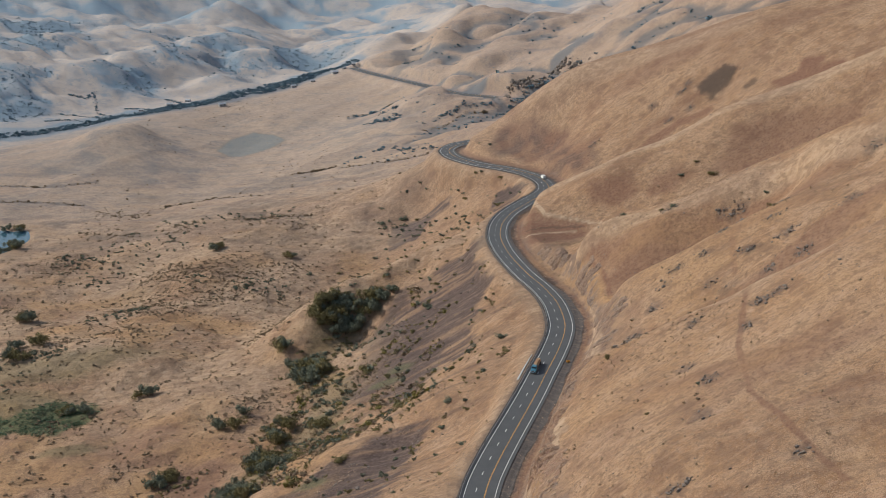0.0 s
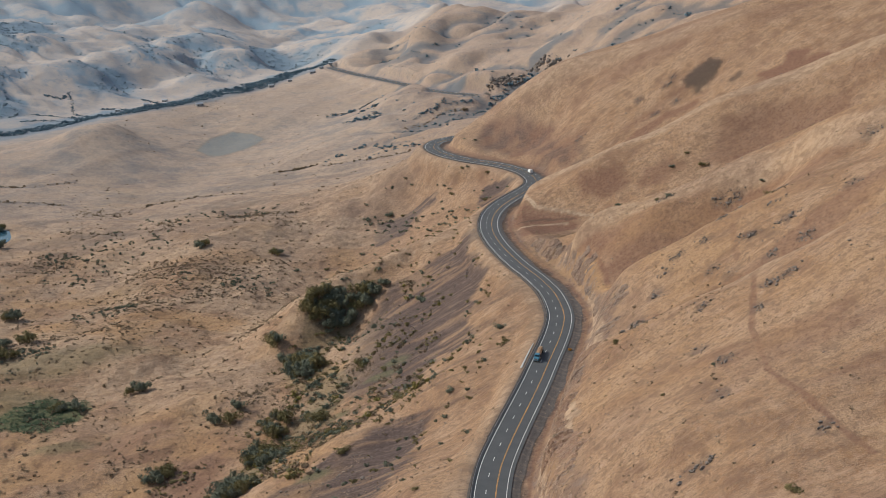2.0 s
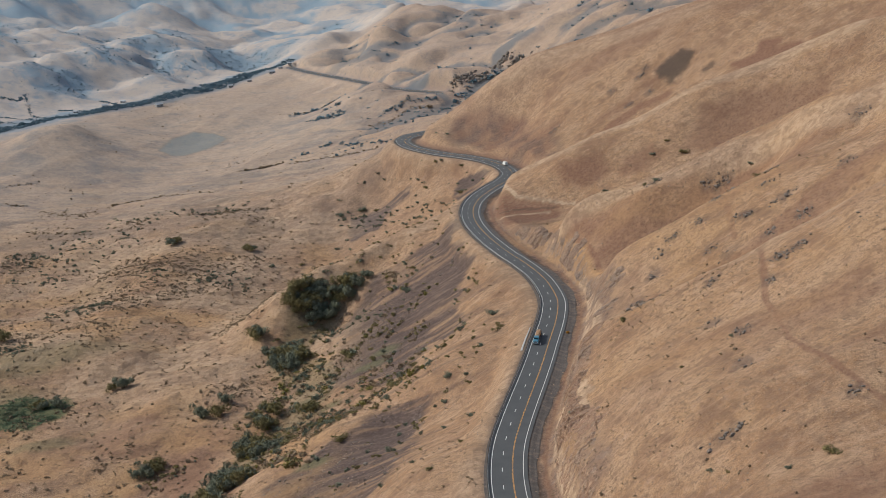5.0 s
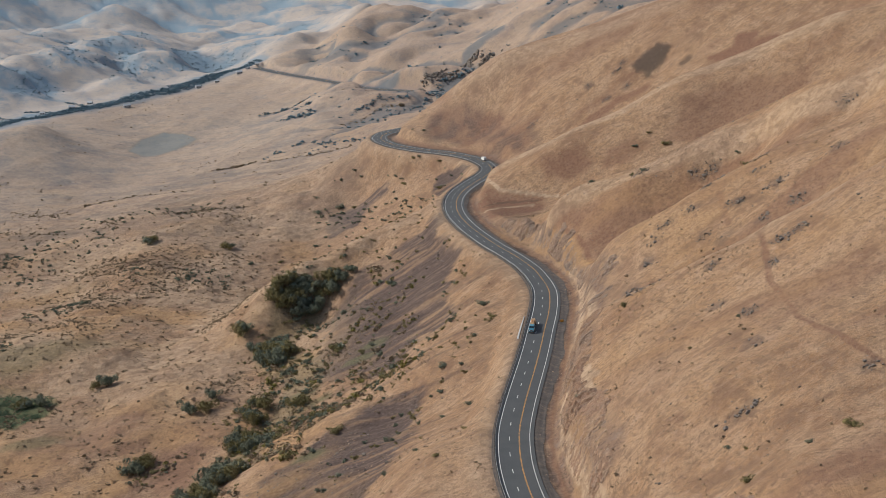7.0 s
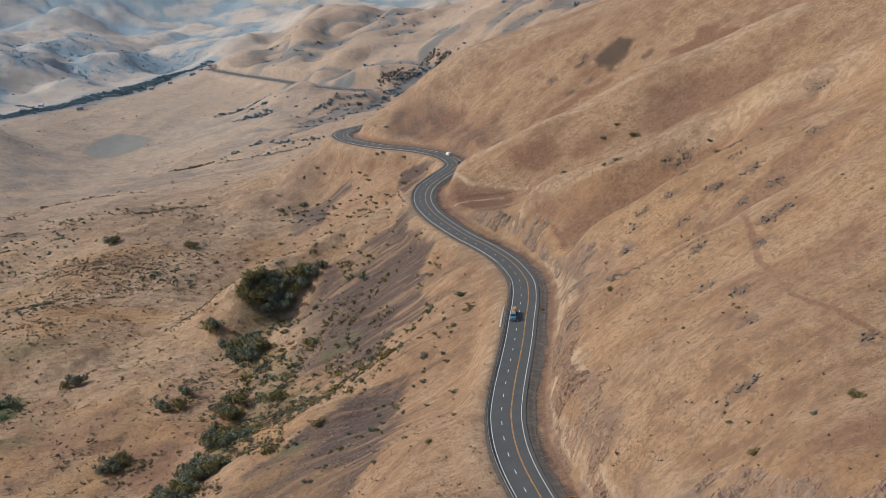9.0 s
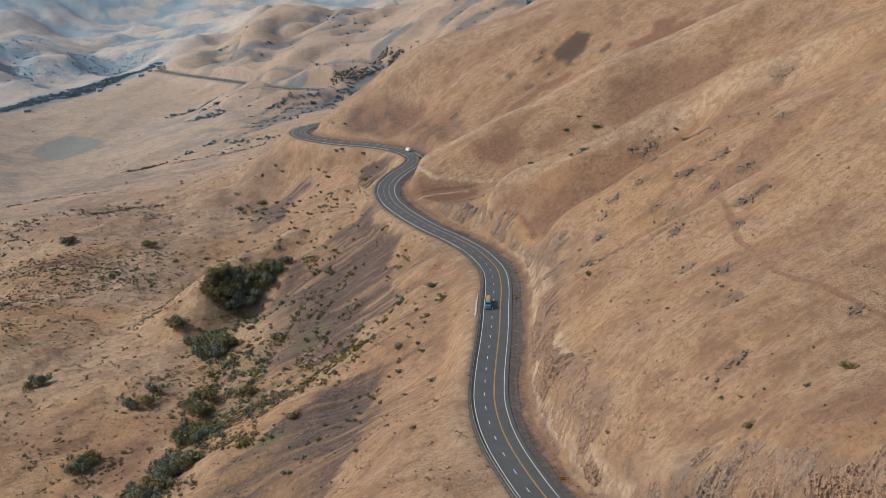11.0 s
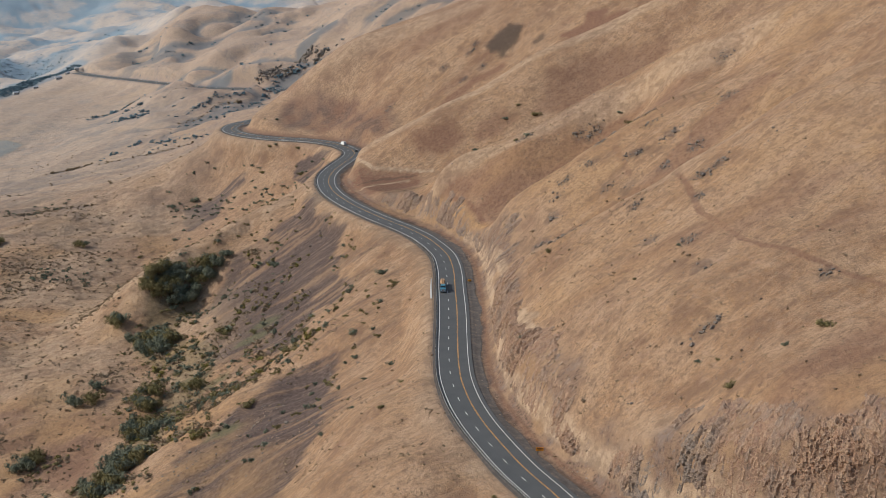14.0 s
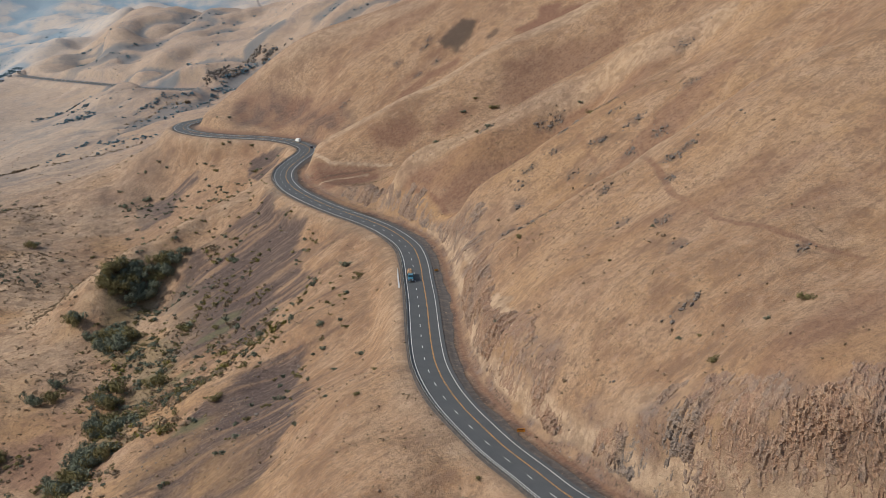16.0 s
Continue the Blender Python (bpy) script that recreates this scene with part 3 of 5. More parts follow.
FAR_LINES = [[(-486, 1710), (-474, 1671), (-466, 1644), (-458, 1621), (-430, 1609)], [(-510, 1685), (-490, 1680), (-484, 1705)], [(-428, 1656), (-410, 1653), (-398, 1649)],
             [(-506, 1610), (-484, 1609), (-465, 1604), (-430, 1605)], [(-511, 1571), (-479, 1584), (-449, 1578)], [(-388, 1720), (-368, 1692), (-355, 1662), (-345, 1646)], [(-396, 1641), (-374, 1642), (-346, 1653)]]


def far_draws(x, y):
    """Dark tint for shade and brush in the draws and on dark faces of the far hills, and for haze."""
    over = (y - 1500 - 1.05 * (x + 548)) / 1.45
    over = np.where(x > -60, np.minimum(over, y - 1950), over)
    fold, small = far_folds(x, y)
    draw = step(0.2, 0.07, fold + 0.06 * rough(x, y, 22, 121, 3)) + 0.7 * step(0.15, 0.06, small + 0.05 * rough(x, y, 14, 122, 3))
    stand = np.maximum(step(0.0, 0.35, rough(x + 0.3 * y, 0.8 * y, 75, 123, 5)), spots(x, y, FAR_DARK_FACES, 24))
    # bluish haze of the farthest slopes, put in as colour
    far_haze = 0.6 * step(300, 620, over) * (0.6 + 0.5 * rough(x, y, 140, 124, 4))
    return np.clip(0.8 * draw * (0.4 + stand) + 0.62 * stand + far_haze, 0, 0.88) * step(15, 70, over)


def crest_plan(line):
    return [(p[0], p[1]) for p in line]


RIVER_LINE = [(p[0], p[1]) for p in RIVER[:-2]]


CUT_Y = [200, 225, 258, 278, 290, 310, 340, 370, 390, 430, 470, 520, 545, 570, 690, 730, 760]
CUT_DEPTH = [20, 20, 23, 24, 17, 14, 22, 22, 17, 17, 24, 26, 22, 15, 15, 12, 10]
CUT_FACE = [(60, 720), (70, 715), (75, 660), (77, 642), (80, 614), (76, 607), (68, 641), (61, 688)]
GULLY_ROCKS = [(85, 576), (90, 560), (84, 521), (85, 499), (64, 455), (66, 506), (76, 575), (79, 591)]
BROWN_FLANK = [(81, 659), (97, 629), (95, 615), (94, 585), (85, 587), (83, 628), (76, 654), (72, 690)]
UPPER_FLANK = [(85, 640), (108, 641), (130, 628), (148, 608), (122, 590), (100, 582), (87, 580), (82, 606)]
RED_BANK = [(55, 820), (67, 778), (84, 765), (96, 755), (84, 753), (71, 758), (63, 751), (53, 742), (50, 774)]
BENCH_STANDS = [(-231, 1061), (-320, 1084), (-289, 1065), (-198, 936), (-216, 948), (-232, 940), (-129, 872), (-314, 981), (-156, 1054), (-330, 1169), (-303, 1162), (-422, 1178), (-420, 1224)]
VALLEY_LINES = [[(-158, 1308), (-120, 1318)], [(-108, 1305), (-80, 1298), (-52, 1284), (-19, 1268)], [(-276, 1193), (-253, 1209), (-233, 1223), (-179, 1193)], [(-451, 1214), (-408, 1215), (-363, 1209)],
                [(-185, 1058), (-168, 1063), (-141, 1056), (-118, 1049)], [(-471, 1274), (-411, 1274), (-375, 1298)]]


def zones(x, y, z, side, along):
    """How far each kind of cover or tint takes the place of dry grass, from 0 to 1."""
    def most(*masks):
        return np.maximum.reduce(masks)
    on = side < 900
    fall, across = 0.95 * x - 0.3 * y, 0.3 * x + 0.95 * y
    streak = rough(0.16 * fall, across, 9, 41, 4) + 0.6 * rough(0.12 * fall, across, 3.2, 40, 2)
    talus = most(patch_of(x, y, [(33, 760), (20, 727), (31, 690), (24, 655), (10, 632), (-2, 612), (-14, 584), (-28, 586), (-42, 618), (-53, 624), (-62, 645), (-54, 706), (-50, 727), (-26, 748), (-5, 752)], 16, 51, 0.15),
                 patch_of(x, y, [(-8, 524), (-29, 530), (-46, 521), (-63, 508), (-81, 500), (-95, 480), (-80, 432), (-59, 380), (-36, 424), (-17, 470)], 14, 52, 0.15), blob(x, y, 8, 620, 12, 22, 0, 0.8, 53) * 0.7,
                 patch_of(x, y, [(-45, 1005), (-24, 1008), (-7, 1003), (4, 998), (2, 986), (-11, 990), (-21, 958), (-42, 962)], 5, 54, 0.4), patch_of(x, y, [(43, 962), (54, 953), (65, 931), (57, 923), (44, 915), (36, 938)], 4, 55, 0.4))
    talus = step(0.36, 0.62, talus + 0.42 * streak + 0.12 * rough(x, y, 12, 48, 3)) * (1 - 0.55 * step(0.25, 0.6, streak))
    talus = most(talus, 0.5 * step(0.15, 0.75, streak) * patch_of(x, y, [(40, 760), (48, 690), (52, 620), (40, 560), (22, 510), (5, 450), (-10, 400), (-60, 370), (-90, 440), (-70, 620), (-30, 740)], 6, 50))
    gravel = step(RIGHT_EDGE - 1, RIGHT_EDGE + 0.2, side) * step(RIGHT_EDGE + 6.4, RIGHT_EDGE + 4.4, side + 1.6 * rough(x, y, 9, 43)) * on
    verge = step(LEFT_EDGE - 2.6, LEFT_EDGE - 0.8, side + 0.8 * rough(x, y, 7, 44)) * (side < 0) * on
    floor = step(850, 1050, y) * step(30, -60, x) * step(1650, 1500, y)
    talus = most(talus, 0.32 * floor * step(0.1, 0.5, rough(0.45 * x, y, 40, 173, 5)), 0.6 * patch_of(x, y, [(50, 1056), (76, 1048), (104, 1006), (124, 936), (106, 905), (92, 930), (74, 990), (45, 1030)], 9, 135) * step(-0.3, 0.3, rough(x, y, 8, 136, 4)), 0.55 * spots(x, y, OUTCROPS, 4.5), np.clip(0.70 + 0.6 * rough(x, y, 5, 42, 3), 0, 1) * gravel, 0.75 * verge)
    depth = np.interp(y, CUT_Y, CUT_DEPTH)
    rock = step(RIGHT_EDGE + 6.0, RIGHT_EDGE + 8.0, side) * step(RIGHT_EDGE + depth + 2, RIGHT_EDGE + depth - 4, side + 5 * rough(x, y, 9, 45, 3)) * on * step(1000, 940, y)
    rock = rock * (1 - 0.9 * blob(x, y, 38, 318, 7, 13, 20, 0.6, 46))
    rock = most(rock, patch_of(x, y, CUT_FACE, 3, 140, 0.4), (0.55 + 0.45 * rough(x, y, 7, 141, 3)) * patch_of(x, y, GULLY_ROCKS, 5, 142))
    # the gully lines take a darker red in place of their shade
    red = most(0.75 * step(720, 600, y) * step(-80, -120, x) * step(-0.3, 0.3, rough(x, y, 34, 174, 5)), 0.55 * floor * step(0.05, 0.5, rough(0.5 * x, y, 48, 172, 5)), 0.75 * step(RIGHT_EDGE + 4, RIGHT_EDGE + 5.5, side + 1.2 * rough(x, y, 6, 47)) * step(RIGHT_EDGE + 10, RIGHT_EDGE + 8.5, side + 1.2 * rough(x, y, 9, 143)) * on,
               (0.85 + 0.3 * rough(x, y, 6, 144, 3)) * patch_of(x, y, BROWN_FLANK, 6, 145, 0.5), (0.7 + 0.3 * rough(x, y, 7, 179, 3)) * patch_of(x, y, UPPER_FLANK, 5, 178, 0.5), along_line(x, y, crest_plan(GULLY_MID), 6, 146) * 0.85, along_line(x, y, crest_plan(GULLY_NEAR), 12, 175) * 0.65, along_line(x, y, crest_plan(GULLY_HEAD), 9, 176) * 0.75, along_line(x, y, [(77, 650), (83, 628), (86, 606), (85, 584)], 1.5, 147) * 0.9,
               patch_of(x, y, RED_BANK, 3, 148, 0.5) * (0.75 + 0.3 * rough(x, 3 * y, 14, 149, 3)), patch_of(x, y, [(98, 781), (115, 775), (124, 764), (118, 760), (100, 774)], 5, 150) * 0.85,
               0.5 * step(0.1, 0.5, rough(0.3 * x, y, 26, 151, 4)) * step(40, 80, x) * (y < 1300), patch_of(x, y, [(97, 783), (108, 784), (122, 776), (128, 760), (112, 758), (98, 770)], 3.5, 61, 0.9) * 0.7, patch_of(x, y, [(133, 768), (151, 764), (158, 752), (140, 745), (130, 755)], 3.5, 62, 0.9) * 0.7,
               patch_of(x, y, [(240, 898), (256, 893), (264, 906), (274, 892), (268, 880), (284, 874), (282, 858), (250, 858)], 2.5, 63),
               patch_of(x, y, [(46, 792), (56, 780), (80, 764), (96, 748), (84, 735), (58, 722), (46, 748)], 3, 64), patch_of(x, y, [(50, 1056), (76, 1048), (104, 1006), (124, 936), (106, 905), (92, 930), (74, 990), (45, 1030)], 6, 65) * (0.75 + 0.4 * rough(x, y, 12, 66, 4)),
               along_line(x, y, [(197, 915), (178, 920), (160, 918), (148, 910)], 6, 66) * 0.8, patch_of(x, y, [(190, 770), (226, 768), (262, 745), (250, 725), (200, 735), (160, 750)], 8, 60) * 0.6,
               along_line(x, y, [(133, 548), (126, 505)], 1.2, 67) * 0.5, along_line(x, y, [(112, 430), (98, 380), (93, 343), (97, 312), (103, 281)], 1.0, 68) * 0.68,
               along_line(x, y, [(180, 498), (140, 488), (105, 484), (80, 492)], 9, 69) * 0.6, step(0.2, 0.5, rough(x, y, 24, 70, 5)) * 0.3 * step(-20, -60, x) * (y < 1300),
               step(0.05, 0.55, rough(0.6 * x, y, 42, 59, 5)) * 0.55 * step(20, 60, x) * (y < 1300), blob(x, y, -35, 740, 10, 10, 30, 1.2, 58) * 0.55)
    dark = most(0.36 * patch_of(x, y, FIELD, 3, 81, 0.15), floor * (0.24 * step(0.05, 0.3, rough(0.45 * x, y, 46, 190, 5)) + 0.22 * step(0.0, 0.4, rough(0.6 * x, y, 13, 191, 4))), 0.2 * spots(x, y, BENCH_STANDS, 17) * step(-0.2, 0.3, rough(x, y, 6, 158, 3)), along_line(x, y, [(54, 765), (70, 764), (88, 757)], 1.2, 159) * 0.5, *[along_line(x, y, ln, 2.4, 160 + k) * 0.5 for k, ln in enumerate(VALLEY_LINES)], np.clip(0.50 + 0.5 * rough(x, y, 4, 49, 3), 0, 0.85) * step(RIGHT_EDGE - 0.5, RIGHT_EDGE, side) * step(RIGHT_EDGE + 4.8, RIGHT_EDGE + 2.8, side + rough(x, y, 6, 77)) * on, patch_of(x, y, [(196, 950), (205, 958), (218, 957), (226, 944), (216, 929), (203, 927)], 2.2, 71, 0.9) * 0.9, blob(x, y, 228, 914, 5, 4, 0, 0.5, 72) * 0.7,
                patch_of(x, y, [(130, 1509), (142, 1543), (163, 1563), (185, 1552), (183, 1523), (167, 1521), (150, 1514)], 3, 73, 0.8) * 0.75,
                patch_of(x, y, [(10, 1570), (19, 1572), (38, 1568), (57, 1566), (53, 1540), (35, 1546), (21, 1556)], 3, 74, 0.8) * 0.8, patch_of(x, y, [(93, 1484), (105, 1500), (139, 1498), (120, 1470), (104, 1447), (92, 1440)], 3, 75, 0.8) * 0.75,
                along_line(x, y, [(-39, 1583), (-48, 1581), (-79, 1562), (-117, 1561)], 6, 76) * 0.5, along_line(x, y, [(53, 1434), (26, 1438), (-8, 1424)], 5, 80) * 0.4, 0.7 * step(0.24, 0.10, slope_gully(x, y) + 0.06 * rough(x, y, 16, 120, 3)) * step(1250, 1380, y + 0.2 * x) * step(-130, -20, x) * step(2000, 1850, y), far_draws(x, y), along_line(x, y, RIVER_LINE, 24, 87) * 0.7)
    green = most(patch_of(x, y, FIELD, 3, 81, 0.15) * 0.4, patch_of(x, y, REED_BED, 3, 82), along_line(x, y, CREEK, 12, 83) * 0.35,
                 blob(x, y, -270, 690, 40, 22, 0, 0.9, 84) * 0.45, blob(x, y, -250, 740, 60, 20, 10, 0.9, 85) * 0.4, blob(x, y, -212, 630, 16, 7, 10, 0.9, 86) * 0.45,
                 *[blob(x, y, gx, gy, 9, 4, 160, 0.8, 110 + k) * 0.6 for k, (gx, gy) in enumerate(YELLOWED)],
                 0.1 * step(0.25, 0.7, rough(x, y, 70, 109, 4)) * step(-60, -110, x) * (y < 1100))
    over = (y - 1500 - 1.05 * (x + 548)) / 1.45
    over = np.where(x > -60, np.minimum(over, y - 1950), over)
    # haze tint grows with distance, over the river hills and the valley floor
    haze_tint = np.maximum(0.95 * step(-150, 20, over + 20 * rough(x, y, 90, 90, 3)), 0.4 * step(850, 1600, y - 0.25 * x + 60 * rough(x, y, 90, 92, 3)), 0.6 * step(1600, 1950, y + 50 * rough(x, y, 90, 92, 3)))
    haze_tint = most(haze_tint, 0.72 * patch_of(x, y, FIELD, 3, 81, 0.15))
    # crest lines are painted paler to give them a lit rim
    pale = most(0.4 * step(900, 1200, y) * step(20, -60, x) * step(0, -60, (y - 1500 - 1.05 * (x + 548)) / 1.45) * (1 + 0.8 * rough(x, 1.6 * y, 45, 139, 4)), 0.6 * step(-0.35, 0.35, rough(x, 1.3 * y, 40, 132, 5)) * step(560, 760, y) * step(-20, -60, x) * step(1800, 1500, y), along_line(x, y, [(60, 812), (63, 798), (67, 781), (81, 769), (100, 753)], 1.3, 91), along_line(x, y, [(53, 752), (65, 757), (84, 752)], 1.3, 92),
                0.4 * step(LEFT_EDGE - 13, LEFT_EDGE - 3, side + 5 * rough(x, y, 16, 93)) * (side < -9.5) * on, 0.75 * step(RIGHT_EDGE + 8.6, RIGHT_EDGE + 9.6, side + 1.0 * rough(x, y, 7, 152)) * step(RIGHT_EDGE + 12.5, RIGHT_EDGE + 11, side + 1.5 * rough(x, y, 6, 153)) * on * (y < 600),
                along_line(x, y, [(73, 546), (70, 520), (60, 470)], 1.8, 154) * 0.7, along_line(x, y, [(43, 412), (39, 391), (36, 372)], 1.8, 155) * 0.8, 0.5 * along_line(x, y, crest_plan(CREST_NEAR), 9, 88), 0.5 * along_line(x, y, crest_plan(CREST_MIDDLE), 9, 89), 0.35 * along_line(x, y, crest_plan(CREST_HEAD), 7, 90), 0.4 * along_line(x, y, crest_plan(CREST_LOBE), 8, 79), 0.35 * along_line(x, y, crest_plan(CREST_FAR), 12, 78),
                along_line(x, y, [(41, 412), (43, 403), (43, 394)], 1.3, 94) * 0.8, blob(x, y, 38, 290, 6, 10, 30, 0.8, 95) * 0.3, blob(x, y, -170, 1560, 40, 12, 20, 0.8, 96) * 0.6)
    floor = step(900, 1050, y) * step(30, -60, x) * step(60, -20, over)
    rust = most(0.6 * floor * step(0.0, 0.45, rough(0.6 * x, y, 60, 171, 5)), 0.75 * patch_of(x, y, [(74, 659), (79, 640), (84, 612), (84, 586), (81, 592), (78, 628), (75, 650)], 2.5, 156, 0.5) * (0.8 + 0.5 * rough(x, y, 5, 157, 3)), 0.5 * step(-0.1, 0.4, rough(x, 1.4 * y, 34, 108, 5)) * step(-30, -70, x) * step(1250, 900, y), 0.32 * step(-0.1, 0.5, rough(0.7 * x, y, 26, 57, 4)) * step(25, 60, x) * step(1000, 500, y), along_line(x, y, [(71, 653), (76, 637), (79, 615), (78, 602)], 3.5, 97) * 0.4, along_line(x, y, [(36, 398), (31, 368), (27, 340)], 2.2, 98) * 0.35)
    return {"pale": pale, "rust": rust, "talus": talus, "rock": 0.9 * rock, "green": green, "red": red, "haze_tint": haze_tint, "dark": dark}


ground = land()


# ---- highway ----
def ribbon(name, s0, s1, a, b, up, mat, every=2.0):
    """A strip of the road from a to b metres beside the yellow line."""
    s = np.arange(s0, s1 + 0.01, every) if s1 - s0 > every else np.array([s0, s1])
    p, q = on_road(s, a, up), on_road(s, b, up)
    v = np.empty((2 * len(s), 3))
    v[0::2], v[1::2] = p, q
    f = [(2 * k, 2 * k + 1, 2 * k + 3, 2 * k + 2) for k in range(len(s) - 1)]
    return mesh_of(name, v, f, mat)


ROAD_END = RUN[-1] - 4
road = tagged(new("road", ribbon("road", 2, ROAD_END, LEFT_EDGE, RIGHT_EDGE, 0.0, ASPHALT)), "grey asphalt highway with two uphill lanes", "road", kind="structure")


def gravel_material():
    m, n, l, b = material("dark_roadside_gravel")
    at = n.new("ShaderNodeTexCoord").outputs["Object"]
    col = ramp(n, l, grain(n, l, 0.35, 6, 0.7, at), [(0.35, (0.062, 0.052, 0.047)), (0.5, (0.092, 0.078, 0.069)), (0.62, (0.15, 0.112, 0.088))])
    col = mix(n, l, ramp(n, l, grain(n, l, 3.5, 4, 0.75, at), [(0.42, (0.6, 0.6, 0.6)), (0.52, (0, 0, 0))]), col, (0.05, 0.043, 0.04))
    col = mix(n, l, ramp(n, l, grain(n, l, 7, 3, 0.75, at), [(0.58, (0, 0, 0)), (0.68, (0.5, 0.5, 0.5))]), col, (0.24, 0.19, 0.15))
    l.new(col, b.inputs["Base Color"])
    b.inputs["Roughness"].default_value = 0.95
    bump = n.new("ShaderNodeBump")
    bump.inputs["Strength"].default_value, bump.inputs["Distance"].default_value = 0.6, 0.15
    l.new(grain(n, l, 4, 4, 0.7, at), bump.inputs["Height"])
    l.new(bump.outputs["Normal"], b.inputs["Normal"])
    return m


GRAVEL = gravel_material()


def gravel_strip(s0, s1, inner, outer, ragged, seed, label):
    """A strip of gravel beside the asphalt whose far edge is uneven."""
    s = np.arange(s0, s1, 0.8)
    k = 12
    w = np.interp(s, [s0, s0 + 20, s1 - 20, s1], [0.3, 1, 1, 0.3]) * (1 + ragged * rough(s, 0 * s, 26, seed, 5))
    verts = np.stack([on_road(s, inner + (outer - inner) * f * w, -0.03 - 0.02 * (f > 0)) for f in np.linspace(0, 1, k)], 1)
    flat = verts.reshape(-1, 3)
    flat[:, 2] = np.maximum(flat[:, 2] - 0.5, ground_at(flat[:, 0], flat[:, 1]) + 0.05 + 0.04 * rough(flat[:, 0], flat[:, 1], 1.6, seed + 1, 3))
    verts = flat.reshape(len(s), k, 3)
    verts[:, 0, 2] = on_road(s, inner)[:, 2] - 0.03
    verts[:, -1, 2] -= 0.25
    i = np.arange(len(s) - 1)[:, None] * k + np.arange(k - 1)[None]
    faces = np.stack([i, i + k, i + k + 1, i + 1], -1).reshape(-1, 4)
    if outer > inner:
        faces = faces[:, ::-1]
    return tagged(new("gravel_shoulder", mesh_of("gravel_shoulder", verts.reshape(-1, 3), faces, GRAVEL)), label, "shoulder", kind="structure")


def ground_at(x, y):
    x, y = np.asarray(x, float), np.asarray(y, float)
    return height(x, y)[0]


gravel_strip(20, 560, RIGHT_EDGE - 0.05, RIGHT_EDGE + 4.6, 0.5, 181, "dark gravel shoulder along the cut side of the highway")
gravel_strip(562, 1020, RIGHT_EDGE - 0.05, RIGHT_EDGE + 2.6, 0.6, 183, "dark gravel shoulder along the cut side of the highway")
gravel_strip(20, 1020, LEFT_EDGE + 0.05, LEFT_EDGE - 0.95, 0.5, 185, "dark gravel verge under the guard rail")


# ---- rock cuts above the highway ----
def rock_material():
    m, n, l, b = material("broken_brown_rock")
    at = n.new("ShaderNodeTexCoord").outputs["Object"]
    tone = n.new("ShaderNodeAttribute")
    tone.attribute_name = "tone"
    t = n.new("ShaderNodeSeparateColor")
    l.new(tone.outputs["Color"], t.inputs["Color"])
    col = ramp(n, l, t.outputs["Red"], [(0.15, (0.10, 0.068, 0.054)), (0.35, (0.20, 0.127, 0.09)), (0.5, (0.27, 0.165, 0.112)), (0.62, (0.175, 0.108, 0.082)), (0.8, (0.36, 0.255, 0.175))])
    big = ramp(n, l, t.outputs["Green"], [(0.0, (0.135, 0.10, 0.088)), (0.35, (0.22, 0.125, 0.085)), (0.7, (0.29, 0.175, 0.11)), (1.0, (0.19, 0.155, 0.135))])
    col = mix(n, l, 0.45, col, big)
    grey = ramp(n, l, t.outputs["Red"], [(0.0, (0.088, 0.076, 0.070)), (1.0, (0.205, 0.17, 0.148))])
    col = mix(n, l, t.outputs["Blue"], col, grey)
    col = mix(n, l, ramp(n, l, grain(n, l, 0.16, 6, 0.7, at), [(0.55, (0, 0, 0)), (0.64, (0.5, 0.5, 0.5))]), col, (0.33, 0.22, 0.14))
    col = mix(n, l, ramp(n, l, grain(n, l, 2.2, 6, 0.75, at), [(0.36, (0.75, 0.75, 0.75)), (0.47, (0, 0, 0))]), col, (0.11, 0.075, 0.06))
    col = mix(n, l, ramp(n, l, grain(n, l, 5.0, 4, 0.75, at), [(0.52, (0, 0, 0)), (0.62, (0.5, 0.5, 0.5))]), col, (0.48, 0.36, 0.26))
    l.new(col, b.inputs["Base Color"])
    b.inputs["Roughness"].default_value = 0.95
    b.inputs["Specular IOR Level"].default_value = 0.1
    bump = n.new("ShaderNodeBump")
    bump.inputs["Strength"].default_value, bump.inputs["Distance"].default_value = 0.7, 0.5
    l.new(grain(n, l, 1.6, 6, 0.7, at), bump.inputs["Height"])
    l.new(bump.outputs["Normal"], b.inputs["Normal"])
    return m


